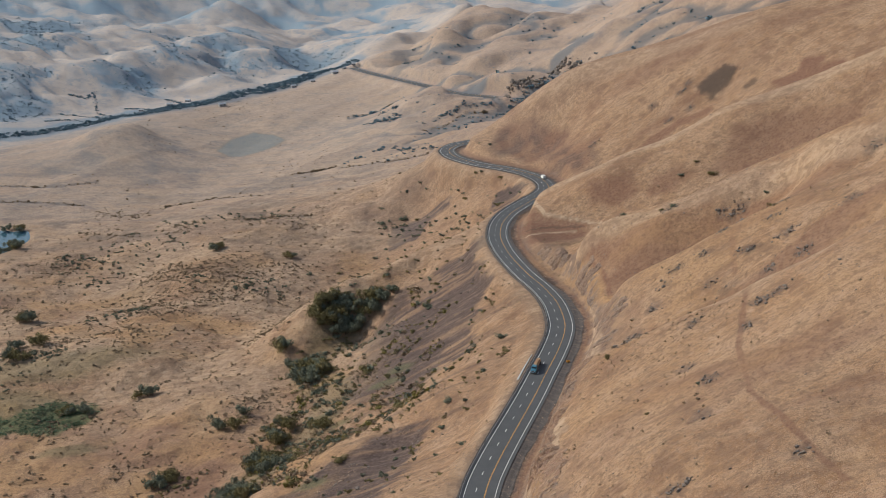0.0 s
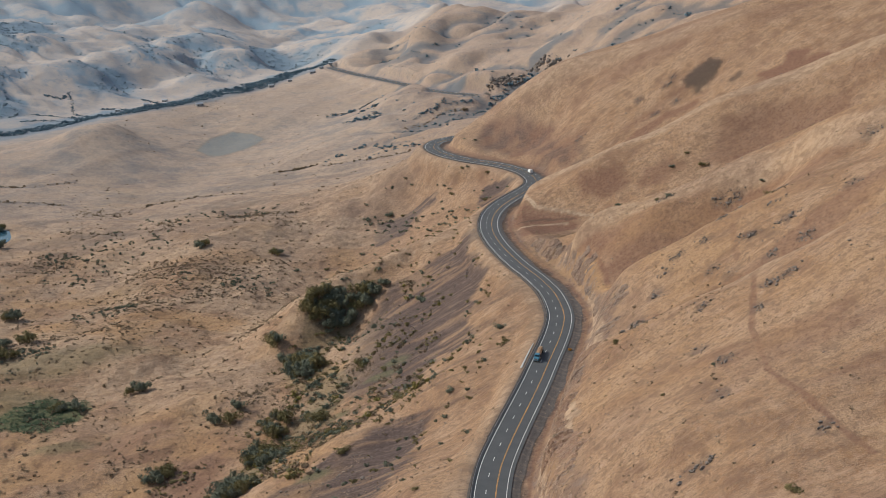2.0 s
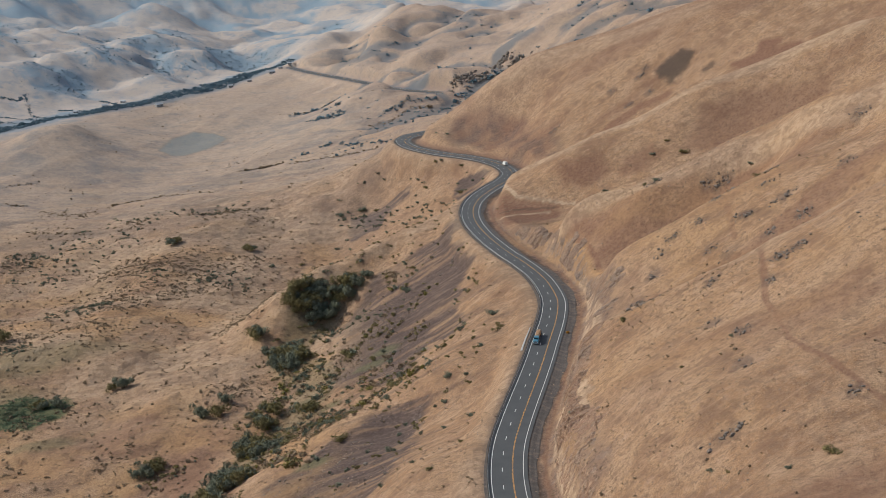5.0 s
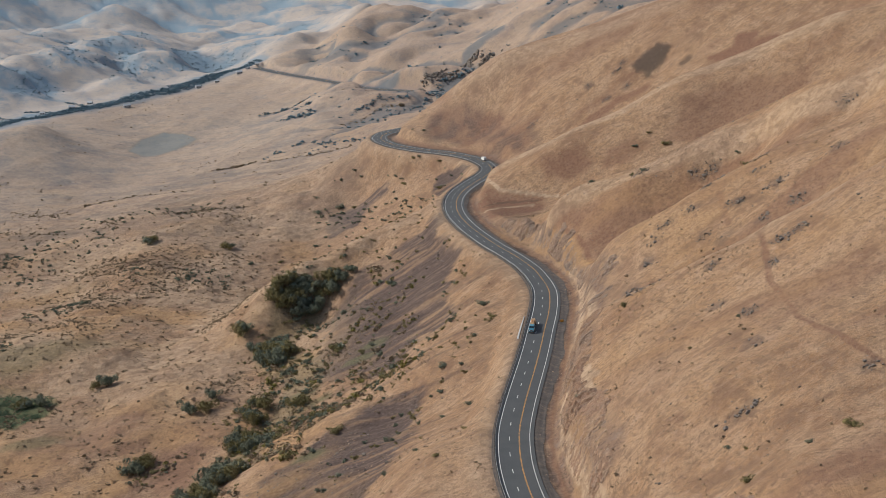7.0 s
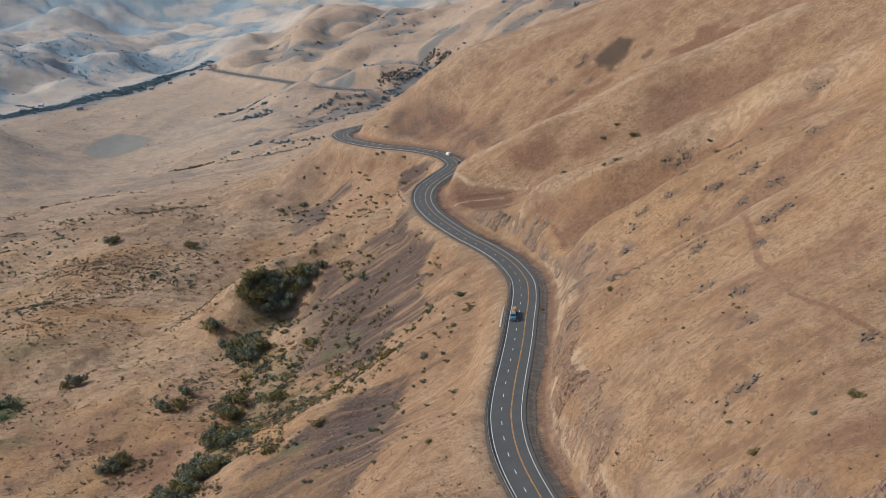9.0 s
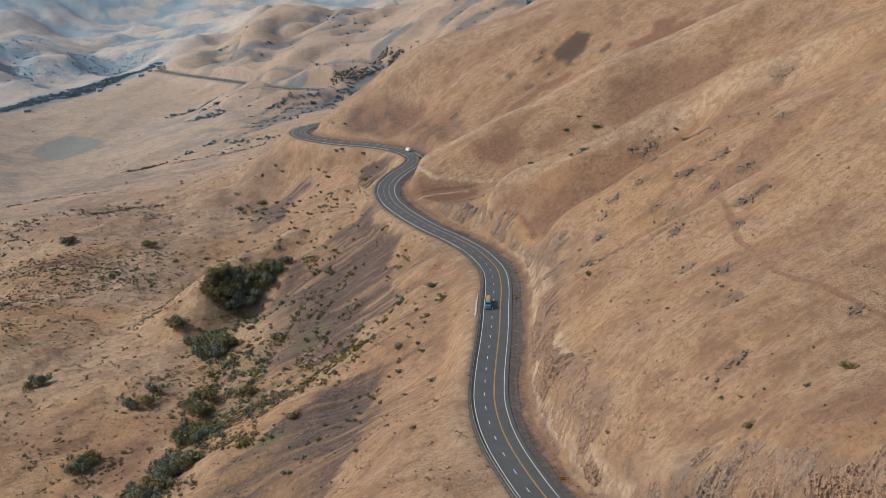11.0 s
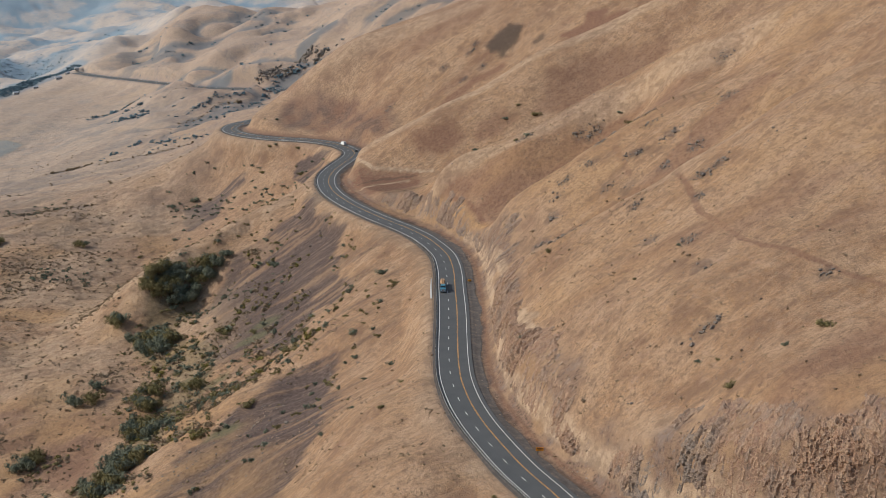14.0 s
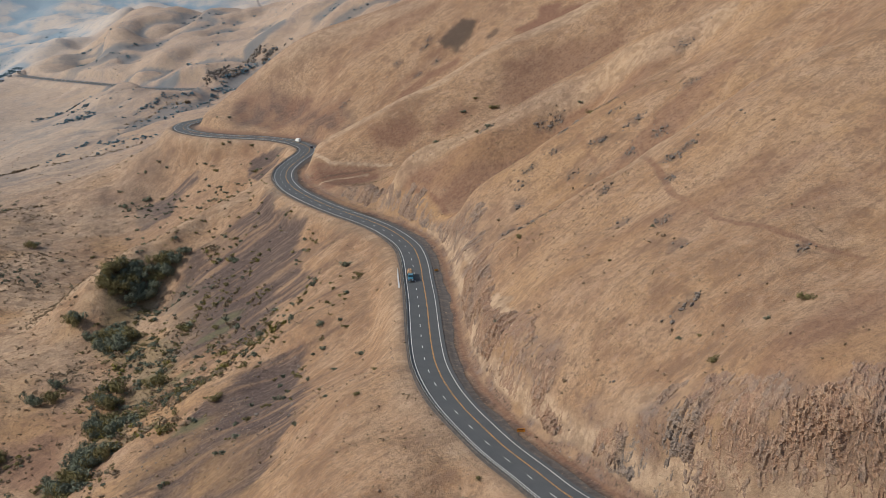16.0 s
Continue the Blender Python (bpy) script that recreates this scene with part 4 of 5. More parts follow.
ROCK = rock_material()
def rock_face(s0, s1, grid, relief, flute, grey_share, label):
    """Broken blocks on the cut slope from the ditch up, over a stretch of the road."""
    s = np.arange(s0, s1, grid)
    off = np.linspace(RIGHT_EDGE + 8.0, RIGHT_EDGE + 39, 160)
    S, O = np.meshgrid(s, off, indexing="ij")
    p = on_road(S.ravel(), O.ravel())
    p[:, 2] = height(p[:, 0], p[:, 1])[0]
    p = p.reshape(len(s), len(off), 3)
    depth = np.interp(p[:, 0, 1], CUT_Y, CUT_DEPTH) + 5
    arc = np.concatenate([np.zeros((len(s), 1)), np.cumsum(np.linalg.norm(np.diff(p, axis=1), axis=2), 1)], 1)
    top = np.array([np.interp(RIGHT_EDGE + d, off, a) for d, a in zip(depth, arc)])
    rows = int(top.max() / grid)
    f = np.linspace(0, 1, rows)
    q = np.empty((len(s), rows, 3))
    for k in range(len(s)):
        for c in range(3):
            q[k, :, c] = np.interp(f * top[k], arc[k], p[k, :, c])
    up = np.cross(np.gradient(q, axis=0), np.gradient(q, axis=1))
    up /= np.linalg.norm(up, axis=2)[:, :, None] + 1e-9
    up[up[:, :, 2] < 0] *= -1
    a, w, x, y = (f[None] * top[:, None]).ravel(), np.repeat(s, rows), q[:, :, 0].ravel(), q[:, :, 1].ravel()
    big, block, chip = cells(1.3 * w, 0.6 * a, 2.2, 35), cells(1.4 * w, 0.7 * a, 0.95, 36), cells(1.2 * w, a, 0.5, 37)
    edge = step(0.5, 4, a + 2 * rough(w, a, 6, 38)) * step(0, 7, np.repeat(top, rows) - a + 12 * rough(w, a, 15, 39, 4) - 2) * step(0, 8, w - s0) * step(0, 8, s1 - w)
    edge *= 1 - blob(x, y, 38, 318, 7, 13, 20, 0.6, 46)
    edge *= 0.5 + 0.5 * step(-0.25, 0.2, rough(w, 0.7 * a, 13, 34, 4))
    lift = -0.75 + edge * (0.85 - 0.4 * relief + relief * (0.8 * big + 0.65 * block + 0.35 * chip + 0.9 * rough(w, a, 11, 33, 2) + flute * rough(w, 0.12 * a, 2.6, 31, 3)))
    v = q.reshape(-1, 3) + lift[:, None] * up.reshape(-1, 3)
    i = np.arange(len(s) - 1)[:, None] * rows + np.arange(rows - 1)[None]
    faces = np.stack([i, i + rows, i + rows + 1, i + 1], -1).reshape(-1, 4)
    faces = faces[(lift[faces] > -0.5).any(1)]
    me = mesh_of("rock_face", v, faces, ROCK, False)
    tone = me.attributes.new("tone", "FLOAT_COLOR", "POINT")
    grey = blob(x, y, 35, 274, 7, 15, 25, 0.8, 47) * 0.9 + 0.35 * step(0.12, 0.4, rough(w, 0.5 * a, 10, 32, 3))
    tone.data.foreach_set("color", np.column_stack([0.6 * block + 0.4 * chip, big, np.clip(grey + grey_share, 0, 1), np.ones(len(a))]).astype(np.float32).ravel())
    return tagged(new("rock_face", me), label, "rock face", kind="structure")


rock_face(START - 104, START + 205, 0.34, 1.0, 0.3, 0.0, "broken brown and grey rock on the cut above the highway")
rock_face(START + 240, START + 440, 0.42, 0.7, 2.0, 0.35, "brown rock cut above the highway's second bend")


def stripe(name, s0, s1, a, b, mat, every=2.0):
    ob = new(name, ribbon(name, s0, s1, a, b, 0.012, mat, every))
    ob.parent = road
    return ob


stripe("edge_line", 2, ROAD_END, -7.45, -7.22, WHITE_PAINT)
stripe("edge_line", 2, ROAD_END, 3.60, 3.83, WHITE_PAINT)
stripe("centre_line", 2, ROAD_END, -0.19, -0.07, YELLOW_PAINT)
stripe("centre_line", 2, ROAD_END, 0.07, 0.19, YELLOW_PAINT)
for s in np.arange(4.8, 1180, 13.54):
    stripe("lane_dash", s, s + 3.8, -3.62, -3.37, WHITE_PAINT, 1.6)

# ---- guard rail along the outer edge ----
GALVANISED = plain("galvanised_steel", (0.46, 0.46, 0.45), 0.55, 0.3, 0.2, 2.0)
POST_WOOD = plain("weathered_post_wood", (0.10, 0.085, 0.07), 0.9, 0.0, 0.3, 4.0)
DARK_STEEL = plain("dark_steel", (0.06, 0.06, 0.065), 0.6, 0.4, 0.2, 3.0)


def post_mesh():
    bm = bmesh.new()
    box(bm, 0, 0, 0.22, 0.22, 0.24, 1.36, 0.02)
    me = bpy.data.meshes.new("rail_post")
    bm.to_mesh(me)
    bm.free()
    me.materials.append(POST_WOOD)
    return me


RAIL_POST = post_mesh()


def guard_rail(s0, s1):
    rail = new("guard_rail")
    rail.location = on_road(s0, -8.75)
    base = Vector(rail.location)
    tagged(rail, "galvanised steel guard rail on wooden posts beside the highway", "guard rail", "guard rails along the highway")
    s = np.arange(s0, s1, 1.905)
    profile = [(0.0, 0.36), (0.075, 0.42), (0.075, 0.48), (0.0, 0.54), (0.075, 0.60), (0.075, 0.66), (0.0, 0.72)]
    ring = [on_road(s, -8.60 + a, h) for a, h in profile]
    back = [on_road(s, -8.605 + a, h) for a, h in profile[::-1]]
    allp = np.stack(ring + back, 1) - np.array(base)
    n, k = allp.shape[:2]
    faces = [(i * k + j, i * k + (j + 1) % k, (i + 1) * k + (j + 1) % k, (i + 1) * k + j) for i in range(n - 1) for j in range(k)]
    beam = new("beam", mesh_of("beam", allp.reshape(-1, 3), faces, GALVANISED, False))
    beam.parent = rail
    tagged(beam, "corrugated galvanised steel beam")
    for q in s:
        p = new("post", RAIL_POST)
        p.parent = rail
        p.location = Vector(on_road(q, -8.82)) - base


for a, b in ((70, 330), (332, 560), (562, 790), (800, 1010)):
    guard_rail(a, b)

# ---- plants ----
def leaf_material(name, low, high):
    m, n, l, b = material(name)
    at = n.new("ShaderNodeTexCoord").outputs["Object"]
    isle = n.new("ShaderNodeNewGeometry").outputs["Random Per Island"]
    col = ramp(n, l, isle, [(0.0, low), (1.0, high)])
    col = mix(n, l, ramp(n, l, grain(n, l, 0.12, 4, 0.6, at), [(0.35, (0, 0, 0)), (0.7, (0.6, 0.6, 0.6))]), col, tuple(0.6 * c for c in low))
    l.new(col, b.inputs["Base Color"])
    b.inputs["Roughness"].default_value = 0.8
    b.inputs["Specular IOR Level"].default_value = 0.15
    return m


LEAF_DARK = leaf_material("dark_green_leaves", (0.108, 0.12, 0.084), (0.21, 0.22, 0.155))
LEAF_OLIVE = leaf_material("olive_leaves", (0.125, 0.108, 0.050), (0.27, 0.22, 0.095))
LEAF_SAGE = leaf_material("grey_brown_sagebrush", (0.185, 0.135, 0.088), (0.34, 0.25, 0.16))
LEAF_YELLOW = leaf_material("yellow_green_leaves", (0.15, 0.13, 0.035), (0.27, 0.22, 0.07))
LEAF_GOLD = leaf_material("orange_autumn_leaves", (0.36, 0.17, 0.03), (0.55, 0.28, 0.06))
# river and far leaves carry the blue haze of distance in their colour
LEAF_RIVER = leaf_material("haze_tinted_river_leaves", (0.10, 0.16, 0.195), (0.16, 0.235, 0.275))
LEAF_FAR = leaf_material("haze_tinted_far_scrub", (0.165, 0.22, 0.255), (0.23, 0.285, 0.32))
LEAF_REED = leaf_material("green_reeds", (0.05, 0.075, 0.04), (0.09, 0.125, 0.065))
BARK = plain("bark", (0.09, 0.07, 0.055), 0.9, 0.0, 0.3, 3.0)


def leaf_cloud(rng, leaves, lobes, size, squash=0.75):
    """Triangular leaf clumps scattered through a few lobes about 1 m in radius: (verts, faces)."""
    centre = rng.normal(0, 0.42, (lobes, 3)) * (1, 1, 0.5)
    centre[:, 2] = np.abs(centre[:, 2]) * 0.9 + 0.35
    own = rng.integers(0, lobes, leaves)
    d = rng.normal(0, 1, (leaves, 3))
    d /= np.linalg.norm(d, axis=1)[:, None]
    radius = 0.55 * rng.uniform(0.55, 1.05, (leaves, 1)) * rng.uniform(0.7, 1.2, (lobes, 1))[own]
    c = centre[own] + d * radius * (1, 1, squash)
    c[:, 2] = np.maximum(c[:, 2], 0.04)
    u = np.cross(d, rng.normal(0, 1, (leaves, 3)))
    u /= np.linalg.norm(u, axis=1)[:, None] + 1e-6
    v = np.cross(d, u) + 0.5 * d * rng.normal(0, 1, (leaves, 1))
    sz = size * rng.uniform(0.6, 1.4, (leaves, 1))
    verts = np.stack([c - u * sz - 0.5 * v * sz, c + u * sz - 0.5 * v * sz, c + v * sz + 0.35 * d * sz], 1)
    return verts.reshape(-1, 3), np.arange(3 * leaves).reshape(-1, 3)


def scatter(name, places, sizes, mat, label, category, leaves=70, lobes=4, size=0.20, seed=5, tall=0.85):
    """Many small plants in one mesh, each set on the ground."""
    rng = np.random.default_rng(seed)
    forms = [leaf_cloud(rng, leaves, lobes, size) for _ in range(7)]
    places = np.asarray(places, float)
    z = ground_at(places[:, 0], places[:, 1])
    verts, faces, n = [], [], 0
    for k, (x, y) in enumerate(places):
        v, f = forms[k % 7]
        a = rng.uniform(0, 6.283)
        r = np.array([[math.cos(a), -math.sin(a), 0], [math.sin(a), math.cos(a), 0], [0, 0, 1]])
        w = (v @ r.T) * sizes[k] * (1, 1, tall * rng.uniform(0.8, 1.2)) + (x, y, z[k] - 0.08 * sizes[k])
        verts.append(w)
        faces.append(f + n)
        n += len(v)
    me = mesh_of(name, np.vstack(verts), np.vstack(faces), mat, False)
    return tagged(new(name, me), label, category, kind="stuff")


def wild(rng, count, x0, x1, y0, y1, want):
    """Random places in a rectangle, kept by how likely want(x, y) makes them."""
    out = []
    while len(out) < count:
        x, y = rng.uniform(x0, x1, 4000), rng.uniform(y0, y1, 4000)
        keep = rng.uniform(0, 1, 4000) < want(x, y)
        out += list(zip(x[keep], y[keep]))
    return np.array(out[:count])


def off_road(x, y, gap=3):
    side = road_at(x, y)[0]
    return ((side < LEFT_EDGE - gap) | (side > RIGHT_EDGE + 5 + gap)).astype(float)


def near_line(x, y, points, width):
    return along_line(x, y, points, width, 99)


rng = np.random.default_rng(11)


def bench_want(x, y):
    clumps = step(0.02, 0.5, rough(x, y, 55, 101, 4))
    return (0.16 + 0.84 * clumps ** 1.3) * step(-10, -45, x + 0.10 * (y - 600)) * step(1120, 900, y)


p = np.vstack([wild(rng, 9500, -380, -20, 540, 1080, bench_want), wild(rng, 900, -380, -60, 700, 1250, lambda x, y: spots(x, y, BENCH_STANDS, 20))])
scatter("sagebrush", p, rng.uniform(0.35, 0.85, len(p)) * rng.choice([0.7, 1.0, 1.0, 1.9], len(p)), LEAF_SAGE, "low grey-brown sagebrush dotted over dry grass", "sagebrush", 22, 3, 0.32, 21, 0.8)
p = wild(rng, 520, -380, -25, 540, 1200, lambda x, y: bench_want(x, y) * step(0.1, 0.5, rough(x, y, 90, 103, 3)))
scatter("bush", p, rng.uniform(0.8, 2.2, len(p)), LEAF_DARK, "small dark-green bushes dotted over the bench", "bush", 70, 4, 0.2, 22)


def bank_want(x, y):
    low = base_height(x, y)
    z0 = np.zeros(len(x))
    bare = zones(x, y, z0, *road_at(x, y)[::2])["talus"]
    return (1 - 0.85 * bare) * step(160, 140, low) * off_road(x, y, 5) * (0.1 + 0.9 * step(0.0, 0.4, rough(0.5 * x + 0.9 * y, 2.2 * (0.9 * x - 0.5 * y), 40, 105, 3))) * step(-95, -60, x)


p = wild(rng, 260, -95, 40, 450, 800, bank_want)
scatter("bush", p, rng.uniform(0.7, 1.9, len(p)), LEAF_OLIVE, "olive-green bushes on the slope below the highway", "bush", 80, 4, 0.19, 23)
p = wild(rng, 90, -95, 40, 450, 800, bank_want)
scatter("bush", p, rng.uniform(0.9, 2.4, len(p)), LEAF_DARK, "dark-green bushes on the slope below the highway", "bush", 90, 5, 0.18, 24)
p = wild(rng, 80, -165, -40, 440, 760, lambda x, y: near_line(x, y, CREEK, 10))
scatter("thicket", p, rng.uniform(1.5, 3.6, len(p)), LEAF_DARK, "dark-green thicket along the dry creek", "thicket", 130, 6, 0.15, 25)
p = wild(rng, 90, -165, -30, 440, 760, lambda x, y: near_line(x, y, CREEK, 17))
scatter("thicket", p, rng.uniform(1.0, 2.6, len(p)), LEAF_OLIVE, "olive-brown brush along the dry creek", "thicket", 110, 5, 0.16, 26)
BANK_BEYOND = [(-40, 1000), (-28, 985), (-12, 968), (5, 950), (18, 940), (38, 930)]
p = wild(rng, 120, -60, 70, 900, 1060, lambda x, y: (0.15 + near_line(x, y, BANK_BEYOND, 12)) * off_road(x, y, 4) * step(150, 125, base_height(x, y)))
scatter("bush", p, rng.uniform(0.8, 2.2, len(p)), LEAF_DARK, "dark-green bushes on the slope below the far bend", "bush", 80, 4, 0.2, 27)
p = wild(rng, 1300, -420, 120, 1050, 1720, lambda x, y: (0.12 + step(0.05, 0.5, rough(x, y, 80, 111, 4))) * step(60, 0, (y - 1500 - 1.05 * (x + 548)) / 1.45) * off_road(x, y, 3))
scatter("valley_brush", p, rng.gamma(2.0, 0.22, len(p)) + 0.3, LEAF_SAGE, "low brown brush dotted over the valley floor", "brush", 12, 2, 0.42, 32, 0.7)
p = wild(rng, 700, -60, 300, 1290, 1900, lambda x, y: (0.06 + step(0.2, 0.1, slope_gully(x, y))) * off_road(x, y, 3))
scatter("slope_brush", p, rng.gamma(2.5, 0.42, len(p)) + 0.4, LEAF_RIVER, "blue-green haze-tinted brush on the slopes above the far road", "brush", 30, 3, 0.3, 33)
STRIPES = [([(-31, 565), (-44, 562), (-58, 574), (-73, 579)], 7, 70), ([(-12, 561), (-26, 566)], 5, 16), ([(-21, 695), (-47, 659), (-59, 635)], 6, 44),
           ([(-84, 584), (-96, 553), (-108, 531), (-106, 494)], 13, 120), ([(-81, 646), (-96, 625), (-106, 613)], 8, 40), ([(-144, 574), (-130, 583)], 7, 22),
           ([(-57, 511), (-70, 516), (-81, 549)], 6, 26), ([(-5, 640), (-20, 625), (-38, 610)], 6, 22), ([(-8, 602), (-25, 590), (-40, 592)], 5, 18), ([(5, 690), (-15, 670), (-30, 650)], 5, 16), ([(18, 600), (8, 585)], 6, 8), ([(-21, 750), (-12, 720)], 5, 12), ([(-73, 579), (-90, 600), (-84, 640), (-74, 670)], 9, 50)]
for mat, tone, share, seed in ((LEAF_OLIVE, "olive-green", 0.5, 34), (LEAF_DARK, "dark-green", 0.32, 35), (LEAF_YELLOW, "yellow-green", 0.2, 36), (LEAF_SAGE, "grey-brown", 0.6, 37)):
    p = np.vstack([wild(rng, int(count * share) + 1, -165, 20, 470, 770, lambda x, y, ln=ln, w=w: near_line(x, y, ln, w)) for ln, w, count in STRIPES])
    scatter("bush", p, rng.gamma(2.2, 0.48, len(p)) + 0.35, mat, tone + " bushes in strips down the talus slope", "bush", 90, 5, 0.18, seed)
lines = VALLEY_LINES + [[(50, 1416), (24, 1428), (4, 1403), (-20, 1400)], [(-36, 1599), (-61, 1584), (-97, 1563), (-135, 1579)]]
p = np.vstack([wild(rng, 60, -480, 60, 1040, 1620, lambda x, y, ln=ln: near_line(x, y, ln, 3.0)) for ln in lines])
scatter("brush", p, rng.gamma(2.2, 0.3, len(p)) + 0.35, LEAF_SAGE, "dark brush that follows the gullies of the valley floor", "brush", 40, 3, 0.27, 28)
p = wild(rng, 2000, -640, -20, 1430, 2050, lambda x, y: np.maximum(near_line(x, y, RIVER_LINE, 8), near_line(x, y, RIVER_LINE, 14) * (x > -400)))
p2 = wild(rng, 420, -300, -200, 645, 700, lambda x, y: patch_of(x, y, REED_BED, 3, 82))
scatter("reeds", p2, rng.uniform(1.4, 2.6, len(p2)), LEAF_REED, "dense green reeds in a damp hollow", "reeds", 60, 5, 0.2, 31, 0.22)
scatter("riverside_trees", p, rng.gamma(4.0, 0.33, len(p)) + 0.7, LEAF_RIVER, "blue-green haze-tinted trees in a belt along the river", "trees", 48, 5, 0.21, 29, 0.75)
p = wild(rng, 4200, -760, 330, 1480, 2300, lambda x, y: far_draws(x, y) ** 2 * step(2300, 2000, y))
scatter("far_brush", p, rng.gamma(2.2, 0.35, len(p)) + 0.4, LEAF_FAR, "grey-blue haze-tinted brush over the shaded draws of the far hills", "brush", 10, 2, 0.42, 30, 0.7)
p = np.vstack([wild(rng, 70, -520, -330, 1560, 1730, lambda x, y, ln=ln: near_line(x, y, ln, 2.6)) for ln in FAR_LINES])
scatter("hedge", p, rng.gamma(2.2, 0.4, len(p)) + 0.4, LEAF_RIVER, "blue-green haze-tinted brush along farm tracks and ditches", "brush", 14, 2, 0.42, 45, 0.7)
GULLIES = [([(-39, 1583), (-48, 1581), (-79, 1562), (-117, 1561)], 6, 60), ([(53, 1434), (26, 1438), (-8, 1424)], 5, 50), ([(-79, 1533), (-64, 1512), (-59, 1461), (-90, 1500)], 9, 60), ([(-107, 1330), (-58, 1356), (-30, 1304), (0, 1275)], 4, 60),
           ([(93, 1484), (120, 1499), (139, 1498), (161, 1493)], 7, 60), ([(104, 1447), (87, 1430), (93, 1470)], 7, 30)]
p = np.vstack([wild(rng, count, -130, 170, 1260, 1620, lambda x, y, ln=ln, w=w: near_line(x, y, ln, w)) for ln, w, count in GULLIES])
scatter("gully_brush", p, rng.gamma(3.0, 0.5, len(p)) + 0.5, LEAF_RIVER, "blue-green haze-tinted brush in the gullies below the far road", "brush", 30, 3, 0.3, 38, 0.75)


p = wild(rng, 7500, 30, 260, 215, 800, lambda x, y: (0.25 + step(0.0, 0.4, rough(x, y, 30, 138, 4))) * off_road(x, y, 4) * step(1.4, 0.4, x / (0.32 * y)))
scatter("dry_tuft", p, rng.gamma(2.0, 0.11, len(p)) + 0.12, LEAF_SAGE, "small brown tufts scattered over the dry hillside", "tufts", 10, 2, 0.42, 39, 0.7)
p = wild(rng, 4200, -110, 45, 240, 780, lambda x, y: (0.15 + step(0.0, 0.4, rough(x, y, 22, 177, 4))) * off_road(x, y, 1))
scatter("dry_tuft", p, rng.gamma(2.0, 0.12, len(p)) + 0.12, LEAF_SAGE, "small brown tufts scattered over the bank below the highway", "tufts", 10, 2, 0.42, 46, 0.7)


def place_tree(kind, x, y, size, turn):
    t = copy_thing(kind, pose(x, y, 0, 0, 0, turn) @ Matrix.Scale(size, 4))
    t.scale = (size, size, size)
    t.location = (x, y, ground_at([x], [y])[0] - 0.15)
    return t


def tree(seed, label, mat, leaves, tall):
    """A short trunk with limbs and a ragged crown of leaf clumps; about 1 unit in radius."""
    r = np.random.default_rng(seed)
    top = new("tree")
    tagged(top, label, "tree", "trees of the valley")
    bm = bmesh.new()
    tube(bm, (0, 0, -0.05), (0.03, 0.02, 0.55 * tall), 0.07, 0.04, 7)
    for k in range(5):
        a = k * 1.26 + r.uniform(-0.3, 0.3)
        tube(bm, (0, 0, 0.25 * tall + 0.05 * k), (0.5 * math.cos(a), 0.5 * math.sin(a), (0.6 + 0.08 * k) * tall), 0.035, 0.012, 5)
    part("trunk", bm, BARK, top)
    v, f = leaf_cloud(r, leaves, 10, 0.066, 0.8)
    v = v * (1, 1, tall) + (0, 0, 0.22 * tall)
    crown = new("crown", mesh_of("crown", v, f, mat, False))
    crown.parent = top
    return top


ROUND = tree(1, "dark-green bushy tree in the dry creek bed", LEAF_DARK, 1300, 1.3)
BROAD = tree(2, "dark-green spreading tree on dry grass", LEAF_DARK, 1300, 1.1)
SPARE = tree(3, "olive-green ragged tree on dry grass", LEAF_OLIVE, 1200, 1.35)
FORMS = [ROUND, BROAD, SPARE]
groves = [(-68, 750, 17, 11, 40), (-49, 755, 8, 4, 9), (-38, 757, 7, 3, 5), (-82, 697, 10, 17, 24), (-90, 612, 5, 12, 6), (-93, 575, 7, 12, 8), (-101, 540, 8, 12, 11), (-112, 520, 9, 8, 9), (-93, 705, 4, 4, 3), (-102, 727, 3, 3, 2), (-125, 963, 3, 3, 2), (-188, 982, 6, 3, 3),
          (-311, 861, 9, 5, 5), (-283, 781, 12, 6, 5), (-280, 756, 12, 5, 4), (-183, 693, 6, 3, 3), (-145, 584, 12, 5, 5), (-99, 583, 8, 8, 6), (-65, 603, 2, 2, 1),
          (-225, 678, 10, 4, 3), (-120, 640, 10, 10, 4), (-386, 1050, 14, 18, 7), (-395, 1100, 14, 6, 5)]
used = 0
for gx, gy, rx, ry, count in groves:
    for k in range(count):
        a, q = rng.uniform(0, 6.283), math.sqrt(rng.uniform(0, 1))
        x, y, size = gx + rx * q * math.cos(a), gy + ry * q * math.sin(a), rng.uniform(3.2, 5.6)
        form = FORMS[2] if used % 5 in (0, 3) else FORMS[used % 2]
        if used < 3:
            FORMS[used].location = (x, y, ground_at([x], [y])[0] - 0.15)
            FORMS[used].scale = (size, size, size)
        else:
            place_tree(form, x, y, size, math.degrees(a))
        used += 1

